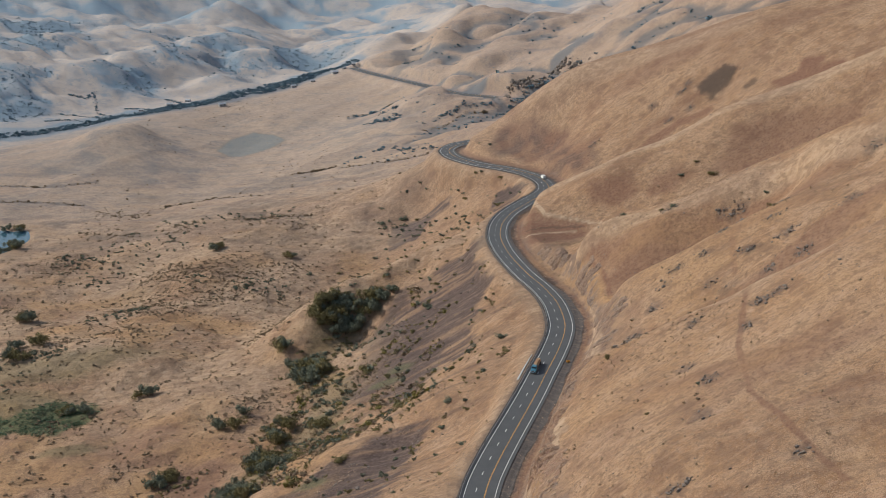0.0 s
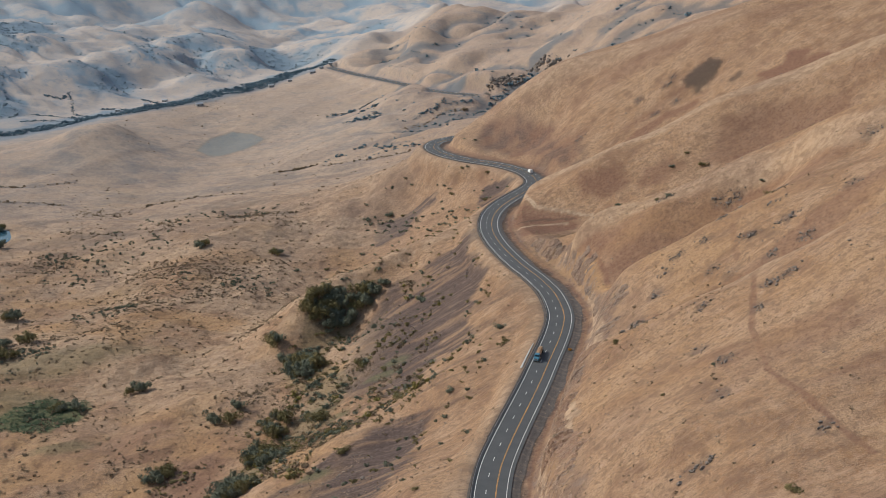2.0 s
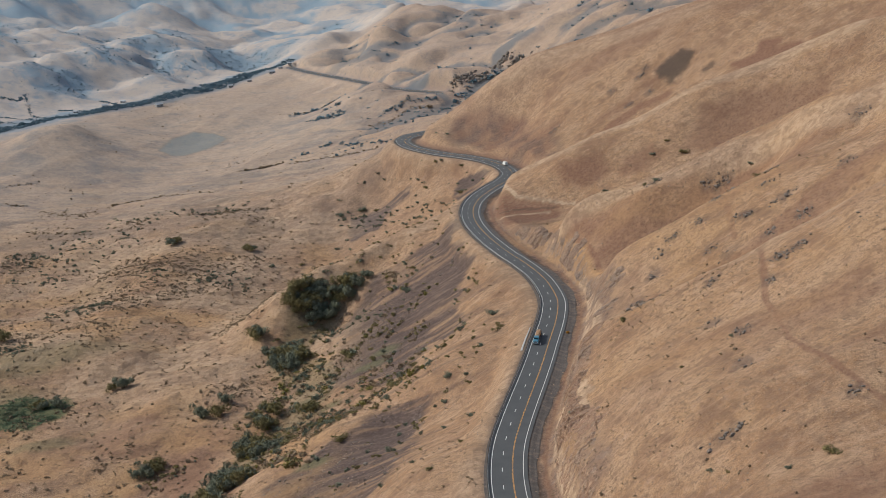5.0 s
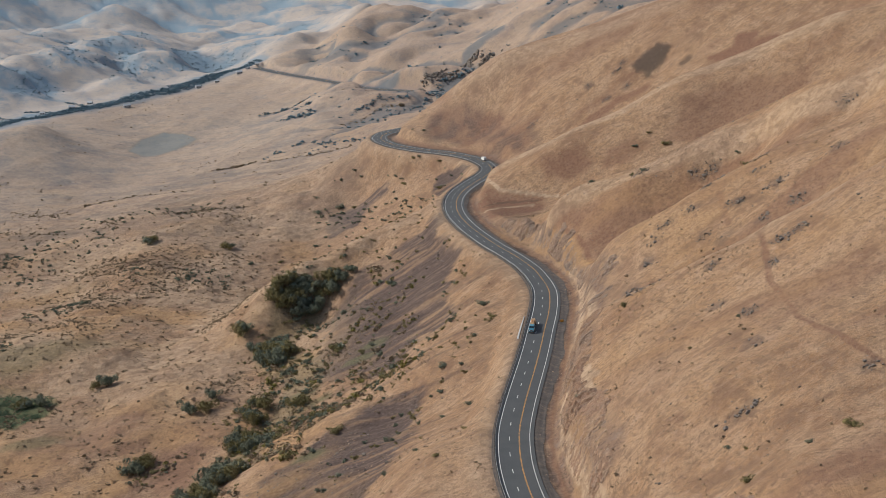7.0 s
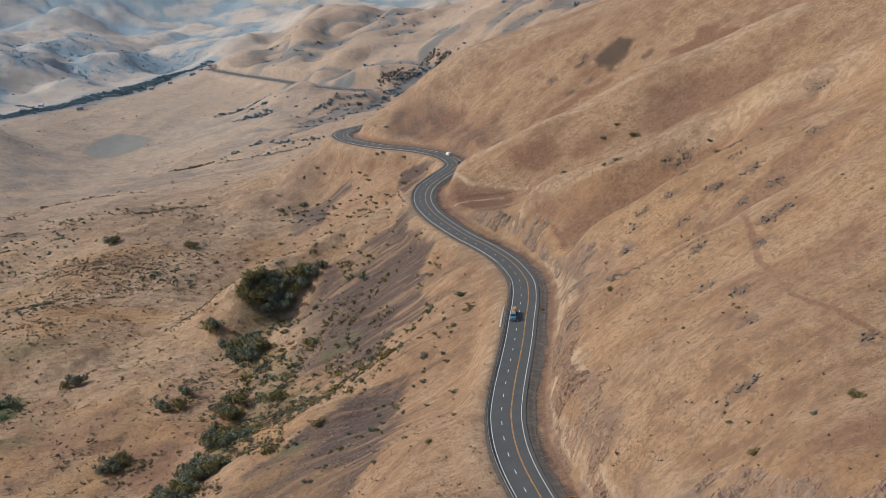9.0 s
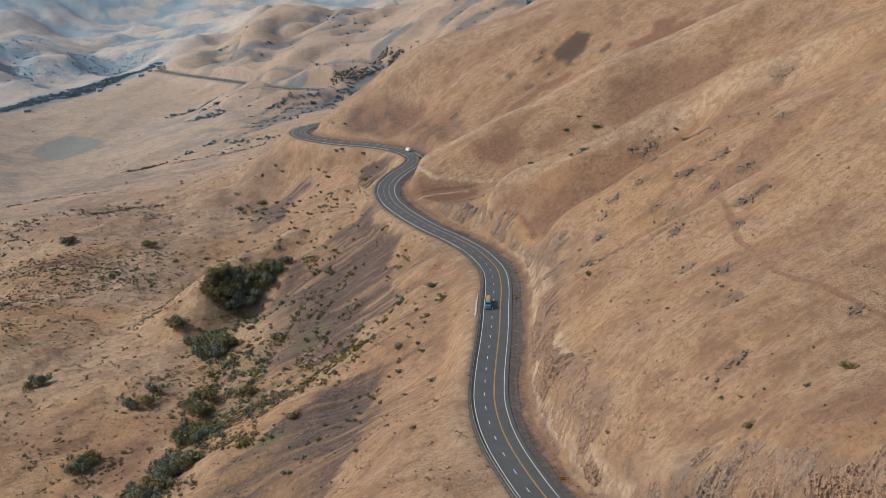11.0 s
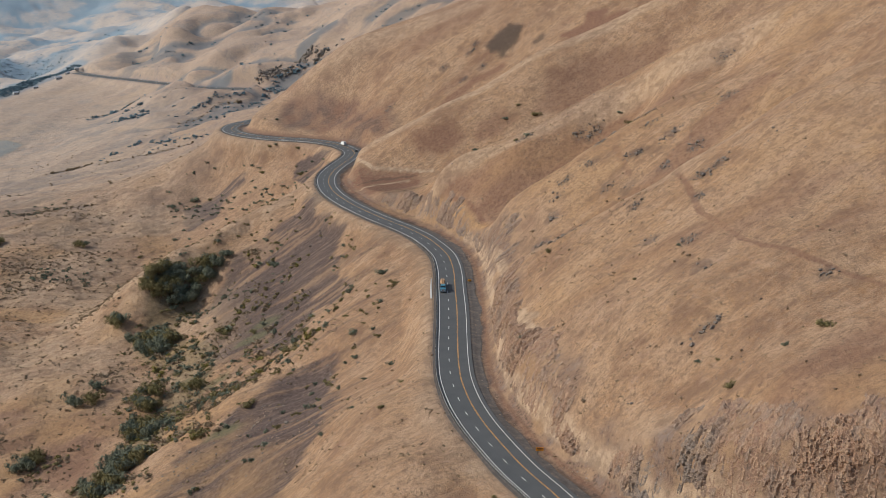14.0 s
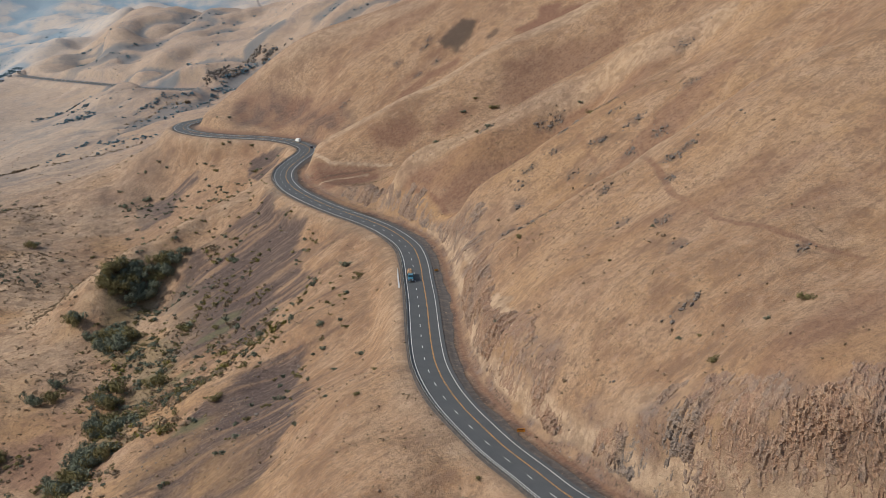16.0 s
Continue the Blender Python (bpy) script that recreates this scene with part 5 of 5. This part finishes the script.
# single bushes that stand alone on the slopes
SINGLE = [(81, 275, 1.9), (71, 277, 0.9), (55, 276, 1.5), (58, 300, 0.8), (61, 294, 0.6), (82, 364, 0.7), (66, 363, 0.7), (30, 590, 2.4), (31, 566, 1.6),
          (2, 527, 2.0), (-48, 516, 2.6), (-19, 421, 0.9), (-1, 417, 1.0), (-31, 420, 1.1), (-1, 304, 0.9), (-6, 300, 2.0), (167, 747, 2.4), (122, 635, 1.5),
          (117, 638, 1.2), (100, 658, 1.3), (164, 592, 1.8), (164, 606, 1.2), (63, 437, 1.4), (150, 757, 1.6), (160, 762, 1.3), (-9, 709, 2.2), (-44, 661, 2.4), (-38, 717, 2.2), (43, 935, 2.0), (-9, 711, 2.6), (-18, 683, 1.7), (-62, 668, 1.9), (-46, 667, 3.0), (-37, 768, 1.7), (-23, 569, 2.4), (-17, 574, 2.4), (-11, 583, 2.0), (-25, 639, 1.6), (-31, 637, 2.0),
          (-34, 1016, 3.2), (-22, 1007, 1.8), (-53, 1013, 2.6), (27, 992, 1.5), (32, 989, 1.5), (47, 969, 1.7), (13, 996, 1.6), (18, 976, 2.0), (-106, 925, 2.0), (-83, 932, 1.7), (35, 385, 1.0)]


def lone_bush(seed, mat, label):
    r = np.random.default_rng(seed)
    v, f = leaf_cloud(r, 700, 7, 0.075, 0.8)
    bm_me = mesh_of("bush", v * (1, 1, 0.85), f, mat, False)
    return tagged(new("bush", bm_me), label, "bush", "bushes on the slopes")


BUSHES = [lone_bush(42, LEAF_OLIVE, "olive-green bush alone on dry grass"), lone_bush(41, LEAF_DARK, "dark-green bush alone on dry grass")]
for k, (x, y, size) in enumerate(SINGLE):
    size *= 1.35
    z = ground_at([x], [y])[0] - 0.08 * size
    b = BUSHES[k] if k < 2 else copy_thing(BUSHES[k % 2], pose(x, y, z, 0, 0, 47 * k))
    b.location, b.scale = (x, y, z), (size, size, size)
yellow = lone_bush(43, LEAF_OLIVE, "yellow-green rounded bush on the slope below the highway")
yellow.location, yellow.scale = (-14, 392, ground_at([-14], [392])[0] - 0.1), (2.6, 1.4, 1.0)
gold = lone_bush(44, LEAF_GOLD, "orange-leaved autumn bush beside the highway ditch")
gold.location, gold.scale = (57.5, 526, ground_at([57.5], [526])[0] - 0.1), (1.1, 1.1, 1.5)

# ---- loose rock ----
STONE = plain("grey_basalt", (0.15, 0.122, 0.102), 0.9, 0.0, 0.5, 1.4)



def tan_stone():
    m, n, l, b = material("brown_rock")
    at = n.new("ShaderNodeTexCoord").outputs["Object"]
    isle = n.new("ShaderNodeNewGeometry").outputs["Random Per Island"]
    col = ramp(n, l, isle, [(0.0, (0.16, 0.11, 0.085)), (0.4, (0.30, 0.205, 0.14)), (0.8, (0.38, 0.265, 0.175)), (1.0, (0.23, 0.19, 0.17))])
    l.new(mix(n, l, ramp(n, l, grain(n, l, 1.5, 5, 0.7, at), [(0.35, (0.6, 0.6, 0.6)), (0.6, (0, 0, 0))]), col, (0.11, 0.08, 0.065)), b.inputs["Base Color"])
    b.inputs["Roughness"].default_value = 0.95
    return m


TAN_STONE = tan_stone()


def rock_heap(name, places, sizes, label, seed, mat=STONE, sunk=0.1):
    r = np.random.default_rng(seed)
    forms = []
    for _ in range(8):
        bm = bmesh.new()
        bmesh.ops.create_icosphere(bm, subdivisions=1, radius=1)
        v = np.array([q.co for q in bm.verts])
        f = np.array([[q.index for q in face.verts] for face in bm.faces])
        bm.free()
        v = v * r.uniform(0.5, 1.35, (len(v), 1)) * (1, r.uniform(0.5, 0.9), r.uniform(0.4, 0.85))
        forms.append((v, f))
    places = np.asarray(places, float)
    z = ground_at(places[:, 0], places[:, 1])
    verts, faces, n = [], [], 0
    for k, (x, y) in enumerate(places):
        v, f = forms[k % 8]
        a = r.uniform(0, 6.283)
        m = np.array([[math.cos(a), -math.sin(a), 0], [math.sin(a), math.cos(a), 0], [0, 0, 1]])
        verts.append((v @ m.T) * sizes[k] + (x, y, z[k] + (0.2 - sunk) * sizes[k]))
        faces.append(f + n)
        n += len(v)
    return tagged(new(name, mesh_of(name, np.vstack(verts), np.vstack(faces), mat, False)), label, "rocks", kind="stuff")


p = np.vstack([np.column_stack([rng.normal(x, rng.uniform(0.8, 3.2), n), rng.normal(y, rng.uniform(0.8, 2.6), n)]) for x, y in OUTCROPS for n in [int(rng.integers(22, 80))]])
few = wild(rng, 2600, 40, 260, 260, 1000, lambda x, y: step(0.1, 0.5, rough(x, y, 45, 131, 4)) * off_road(x, y, 8))
p = np.vstack([p, few])
rock_heap("outcrop", p, np.minimum(rng.gamma(1.1, np.where(np.arange(len(p)) < len(p) - len(few), 0.23, 0.10)) + 0.07, 1.3), "grey basalt outcrops and loose blocks on the grass slopes", 61)
cliff = np.vstack([np.column_stack([rng.normal(x, 6, 60), rng.normal(y, 3, 60)]) for x, y in ((86, 1503), (99, 1505), (116, 1499), (142, 1511), (158, 1495))])
rock_heap("cliff_block", cliff, rng.gamma(3.0, 0.5, len(cliff)) + 0.5, "grey rock cliff above the far road", 65)
s = rng.uniform(60, 760, 420)
p = on_road(s, rng.normal(RIGHT_EDGE + 4.2, 1.6, 420))[:, :2]
rock_heap("fallen_rock", p, rng.gamma(1.6, 0.09, 420) + 0.06, "tan rocks fallen into the roadside ditch", 62, TAN_STONE, 0.1)
p = wild(rng, 1600, -60, 30, 250, 560, lambda x, y: step(0.1, 0.45, rough(x, y, 14, 178, 4)) * off_road(x, y, 1))
rock_heap("bank_stone", p, rng.gamma(1.4, 0.10, len(p)) + 0.06, "tan stones in patches on the bank below the highway", 64, TAN_STONE, 0.1)
p = wild(rng, 900, -100, 45, 440, 760, lambda x, y: (zones(x, y, 0 * x, *road_at(x, y)[::2])["talus"] > 0.6) * off_road(x, y, 2))
rock_heap("talus_block", p, rng.gamma(2.0, 0.14, len(p)) + 0.08, "dark basalt blocks on the talus slopes", 63)

# ---- vehicles and roadside things ----
BLUE_PAINT = plain("blue_truck_paint", (0.05, 0.19, 0.27), 0.35, 0.1, 0.1, 1.0)
WHITE_BODY = plain("white_van_paint", (0.72, 0.72, 0.70), 0.4, 0.0, 0.05, 1.0)
DARK_BODY = plain("dark_car_paint", (0.03, 0.035, 0.04), 0.3, 0.2, 0.1, 1.0)
TYRE = plain("tyre_rubber", (0.02, 0.02, 0.02), 0.85, 0.0, 0.2, 4.0)
RIM = plain("wheel_steel", (0.45, 0.45, 0.46), 0.35, 0.8, 0.1, 3.0)
CHROME = plain("chrome", (0.65, 0.65, 0.66), 0.15, 1.0, 0.05, 3.0)
LOG_WOOD = plain("peeled_log_wood", (0.42, 0.25, 0.13), 0.8, 0.0, 0.3, 1.2)
CLEAR = plain("headlight_lens", (0.75, 0.76, 0.78), 0.15)
ORANGE = plain("orange_sign_face", (0.75, 0.27, 0.02), 0.5, 0.0, 0.05, 2.0)
BLACK = plain("black_print", (0.02, 0.02, 0.02), 0.6)
CONCRETE = plain("pale_concrete", (0.42, 0.41, 0.39), 0.85, 0.0, 0.1, 0.8)


def glass_material():
    m, n, l, b = material("window_glass")
    b.inputs["Base Color"].default_value = (0.02, 0.03, 0.035, 1)
    b.inputs["Roughness"].default_value = 0.06
    b.inputs["IOR"].default_value = 1.5
    return m


GLASS = glass_material()


def wheel(parent, x, y, r, width):
    bm = bmesh.new()
    tube(bm, (x - width / 2, y, r), (x + width / 2, y, r), r, r, 20)
    bmesh.ops.bevel(bm, geom=[e for e in bm.edges if len(e.link_faces) == 2 and e.calc_face_angle(0) > 1], offset=0.05, segments=2, affect="EDGES")
    w = part("wheel", bm, TYRE, parent)
    out = 1 if x > 0 else -1
    bm = bmesh.new()
    tube(bm, (x + out * width / 2, y, r), (x + out * (width / 2 + 0.03), y, r), 0.6 * r, 0.5 * r, 16)
    part("rim", bm, RIM, w)


def shell(bm, outline, width, inset=0.12, bevel=0.06):
    """A vehicle body: a side outline of (y, z) drawn out to that width, its upper part drawn in."""
    top = max(z for _, z in outline)
    low = min(z for _, z in outline)
    sides = []
    for sx in (-1, 1):
        sides.append([bm.verts.new((sx * (width / 2 - inset * max(0, (z - low) / (top - low) - 0.45)), y, z)) for y, z in outline])
    n = len(outline)
    bm.faces.new(sides[0])
    bm.faces.new(sides[1][::-1])
    for k in range(n):
        bm.faces.new((sides[0][k], sides[1][k], sides[1][(k + 1) % n], sides[0][(k + 1) % n])[::-1])
    bmesh.ops.recalc_face_normals(bm, faces=bm.faces)
    bmesh.ops.bevel(bm, geom=list(bm.edges), offset=bevel, segments=2, affect="EDGES", clamp_overlap=True)


def set_on_road(ob, s, side, towards):
    """Stand a vehicle, whose front is at +y, on the road."""
    p, a, b = on_road(s, side), on_road(s - 1, side), on_road(s + 1, side)
    d = Vector(b - a).normalized()
    if towards:
        d = -d
    x = d.cross(Vector((0, 0, 1))).normalized()
    m = Matrix((x, d, x.cross(d))).transposed().to_4x4()
    ob.matrix_world = Matrix.Translation(Vector(p) + Vector((0, 0, 0.02))) @ m


def log_truck():
    t = tagged(new("log_truck"), "blue log truck loaded with peeled tan logs on the uphill lane", "truck")
    bm = bmesh.new()
    box(bm, 0, -2.2, 0.85, 0.9, 13.5, 0.26, 0.03)
    part("chassis", bm, DARK_STEEL, t)
    bm = bmesh.new()
    shell(bm, [(1.2, 0.75), (5.6, 0.75), (5.75, 1.1), (5.65, 1.75), (4.0, 1.95), (3.45, 2.95), (1.2, 3.0)], 2.4, 0.3)
    cab = part("cab", bm, BLUE_PAINT, t)
    bm = bmesh.new()
    box(bm, 0, 3.78, 2.42, 1.95, 0.05, 0.72, 0.02, Matrix.Rotation(radians(28), 4, "X"))
    part("windscreen", bm, GLASS, cab)
    for sx in (-1, 1):
        bm = bmesh.new()
        box(bm, sx * 1.145, 2.45, 2.35, 0.05, 1.1, 0.62, 0.02)
        part("side_window", bm, GLASS, cab)
        bm = bmesh.new()
        box(bm, sx * 0.85, 5.74, 1.25, 0.34, 0.08, 0.24, 0.03)
        part("headlight", bm, CLEAR, cab)
        bm = bmesh.new()
        tube(bm, (sx * 1.0, 1.0, 0.9), (sx * 1.0, 1.0, 3.5), 0.09, 0.09, 10)
        part("exhaust_stack", bm, CHROME, cab)
        bm = bmesh.new()
        box(bm, sx * 1.42, 3.6, 2.3, 0.12, 0.16, 0.5, 0.03)
        part("mirror", bm, CHROME, cab)
        bm = bmesh.new()
        tube(bm, (sx * 1.05, 1.3, 0.75), (sx * 1.05, 2.9, 0.75), 0.3, 0.3, 14)
        part("fuel_tank", bm, CHROME, cab)
    bm = bmesh.new()
    box(bm, 0, 5.78, 1.35, 1.2, 0.08, 0.75, 0.03)
    part("grille", bm, CHROME, cab)
    bm = bmesh.new()
    box(bm, 0, 5.85, 0.72, 2.4, 0.18, 0.32, 0.05)
    part("bumper", bm, CHROME, cab)
    for y in (0.4, -7.8):
        bm = bmesh.new()
        box(bm, 0, y, 1.15, 2.4, 0.25, 0.2, 0.03)
        for sx in (-1, 1):
            box(bm, sx * 1.15, y, 1.9, 0.12, 0.16, 1.5, 0.02)
        part("bunk", bm, DARK_STEEL, t)
    r = random.Random(8)
    for row, count in enumerate((5, 4, 5, 3)):
        for k in range(count):
            bm = bmesh.new()
            x, z = (k - (count - 1) / 2) * 0.44, 1.48 + row * 0.38
            tube(bm, (x, 1.0 + r.uniform(-0.5, 0.3), z), (x + r.uniform(-0.1, 0.1), -8.9 + r.uniform(-0.6, 0.8), z), 0.22, 0.17, 10)
            part("log", bm, LOG_WOOD, t)
    for y in (4.7, 0.7, -0.6, -7.2, -8.5):
        for sx in (-1, 1):
            wheel(t, sx * 1.02, y, 0.5, 0.32 if y > 4 else 0.5)
    return t


def white_van():
    t = tagged(new("delivery_van"), "white box-bodied delivery van driving down the highway", "van")
    bm = bmesh.new()
    shell(bm, [(-3.2, 0.55), (1.3, 0.55), (1.3, 2.75), (-3.2, 2.75)], 2.2, 0.04)
    part("cargo_box", bm, WHITE_BODY, t)
    bm = bmesh.new()
    shell(bm, [(1.32, 0.45), (3.2, 0.45), (3.25, 0.95), (2.75, 1.2), (2.15, 2.1), (1.32, 2.15)], 2.0, 0.25)
    cab = part("cab", bm, WHITE_BODY, t)
    bm = bmesh.new()
    box(bm, 0, 2.5, 1.68, 1.6, 0.05, 0.85, 0.02, Matrix.Rotation(radians(33), 4, "X"))
    part("windscreen", bm, GLASS, cab)
    bm = bmesh.new()
    box(bm, 0, -3.23, 1.65, 1.9, 0.05, 1.9, 0.02)
    part("rear_door", bm, plain("van_door_paint", (0.6, 0.6, 0.6), 0.5), t)
    for sx in (-1, 1):
        bm = bmesh.new()
        box(bm, sx * 0.9, -3.24, 0.75, 0.2, 0.05, 0.14, 0.01)
        part("tail_light", bm, plain("red_lens", (0.4, 0.02, 0.02), 0.3), t)
        for y in (2.3, -2.0):
            wheel(t, sx * 0.93, y, 0.37, 0.25)
    return t


def dark_car():
    t = tagged(new("car"), "dark estate car driving down the highway", "car")
    bm = bmesh.new()
    shell(bm, [(-2.3, 0.4), (2.2, 0.4), (2.3, 0.75), (1.0, 0.98), (0.35, 1.55), (-1.7, 1.6), (-2.3, 1.05)], 1.85, 0.4)
    body = part("body", bm, DARK_BODY, t)
    bm = bmesh.new()
    box(bm, 0, 0.72, 1.27, 1.4, 0.04, 0.62, 0.02, Matrix.Rotation(radians(48), 4, "X"))
    part("windscreen", bm, GLASS, body)
    bm = bmesh.new()
    box(bm, 0, -2.03, 1.33, 1.35, 0.04, 0.5, 0.02, Matrix.Rotation(radians(-45), 4, "X"))
    part("rear_window", bm, GLASS, body)
    for sx in (-1, 1):
        bm = bmesh.new()
        box(bm, sx * 0.78, -2.3, 0.85, 0.22, 0.06, 0.16, 0.02)
        part("tail_light", bm, bpy.data.materials["red_lens"], body)
        for y in (1.4, -1.4):
            wheel(t, sx * 0.82, y, 0.34, 0.22)
    return t


def nearest_run(x, y):
    return float(RUN[np.argmin(np.hypot(CENTRE[:, 0] - x, CENTRE[:, 1] - y))])


set_on_road(log_truck(), nearest_run(47, 513), -5.5, True)
set_on_road(white_van(), nearest_run(77, 945), 1.85, False)
set_on_road(dark_car(), nearest_run(80, 912), 1.85, False)


def road_sign():
    t = tagged(new("road_sign"), "orange road-work sign on two posts beside the ditch", "sign")
    for sx in (-0.7, 0.7):
        bm = bmesh.new()
        box(bm, sx, 0, 1.1, 0.1, 0.1, 2.6, 0.01)
        part("post", bm, POST_WOOD, t)
    bm = bmesh.new()
    box(bm, 0, -0.08, 2.35, 2.3, 0.03, 1.2, 0.01)
    face = part("panel", bm, ORANGE, t, "orange sign panel with unreadable lines")
    for k, w in enumerate((1.7, 1.3)):
        bm = bmesh.new()
        box(bm, 0, -0.101, 2.6 - 0.5 * k, w, 0.006, 0.2)
        part("print_bar", bm, BLACK, face)
    return t


sign = road_sign()
sign.location = (20.5, 326, ground_at([20.5], [326])[0] - 0.05)
sign.rotation_euler = (0, 0, radians(-14))

def concrete_kerb(s0, s1):
    """A long low kerb of concrete that follows the rail and widens towards the eye."""
    s = np.linspace(s0, s1, 24)
    half = np.interp(s, [s0, s1], [0.45, 0.2])
    ring = []
    for a, up in ((-1, -0.4), (-1, 0.22), (-0.8, 0.28), (0.8, 0.28), (1, 0.22), (1, -0.4)):
        p = on_road(s, -10.9 + a * half)
        p[:, 2] = ground_at(p[:, 0], p[:, 1]) + up
        ring.append(p)
    v = np.stack(ring, 1)
    base = v[0].mean(0)
    k = len(ring)
    faces = [(i * k + q, i * k + (q + 1) % k, (i + 1) * k + (q + 1) % k, (i + 1) * k + q) for i in range(len(s) - 1) for q in range(k)]
    ob = tagged(new("concrete_kerb", mesh_of("concrete_kerb", (v - base).reshape(-1, 3), faces, CONCRETE, False)), "long pale concrete kerb on the grass below the guard rail", "kerb")
    ob.location = base


concrete_kerb(nearest_run(44, 500), nearest_run(52, 533))

# ---- pond and the farms of the far valley ----
WATER, _, _, wb_ = material("pond_water")
wb_.inputs["Base Color"].default_value = (0.04, 0.09, 0.12, 1)
wb_.inputs["Roughness"].default_value = 0.08
a = np.linspace(0, 2 * np.pi, 48, endpoint=False)
edge = 1 + 0.12 * np.sin(3 * a) + 0.06 * np.sin(7 * a + 1)
v = np.column_stack([-402 + 24 * edge * np.cos(a), 1066 + 38 * edge * np.sin(a), np.full(48, 45.25)])
bm = bmesh.new()
bm.faces.new([bm.verts.new(q) for q in v])
me = bpy.data.meshes.new("water")
bm.to_mesh(me)
bm.free()
me.materials.append(WATER)
tagged(new("water", me), "small blue pond in the dry valley", "pond", kind="structure")
ROOF = plain("pale_metal_roof", (0.40, 0.41, 0.42), 0.5, 0.2, 0.1, 0.5)
SIDING = plain("weathered_white_siding", (0.36, 0.35, 0.34), 0.8, 0.0, 0.15, 0.5)


def farm_house(x, y, w, d, h, turn):
    t = tagged(new("farm_house"), "pale farm building with a low gabled roof by the river", "house", "farm buildings in the valley")
    bm = bmesh.new()
    box(bm, 0, 0, h / 2, w, d, h, 0.05)
    part("wall", bm, SIDING, t)
    bm = bmesh.new()
    ends = []
    for sx in (-1, 1):
        ends.append([bm.verts.new(q) for q in ((sx * (w / 2 + 0.4), -d / 2 - 0.4, h), (sx * (w / 2 + 0.4), 0, h + 0.3 * d), (sx * (w / 2 + 0.4), d / 2 + 0.4, h), (sx * (w / 2 + 0.4), 0, h - 0.05))])
    for k in range(4):
        bm.faces.new((ends[0][k], ends[0][(k + 1) % 4], ends[1][(k + 1) % 4], ends[1][k]))
    bm.faces.new(ends[0][::-1])
    bm.faces.new(ends[1])
    bmesh.ops.recalc_face_normals(bm, faces=bm.faces)
    part("roof", bm, ROOF, t)
    for sx in (-0.3, 0.3):
        bm = bmesh.new()
        box(bm, sx * w, -d / 2 - 0.02, 0.55 * h, 1.2, 0.06, 1.1, 0.02)
        part("window", bm, GLASS, t)
    t.location = (x, y, ground_at([x], [y])[0] - 0.1)
    t.rotation_euler = (0, 0, radians(turn))


for x, y, w, d, h, turn in ((-371, 1662, 12, 8, 4, 20), (-352, 1690, 9, 7, 3.5, -10), (-299, 1655, 14, 7, 4, 40), (-215, 1770, 10, 7, 4, 30), (-160, 1830, 12, 8, 4, 25), (-148, 1850, 9, 6, 3.5, 60),
                            (-135, 1868, 8, 6, 3.5, 10), (-405, 1640, 9, 6, 3, 0), (-190, 1795, 9, 6, 3.5, 15)):
    farm_house(x, y, 0.7 * w, 0.7 * d, 0.75 * h, turn)
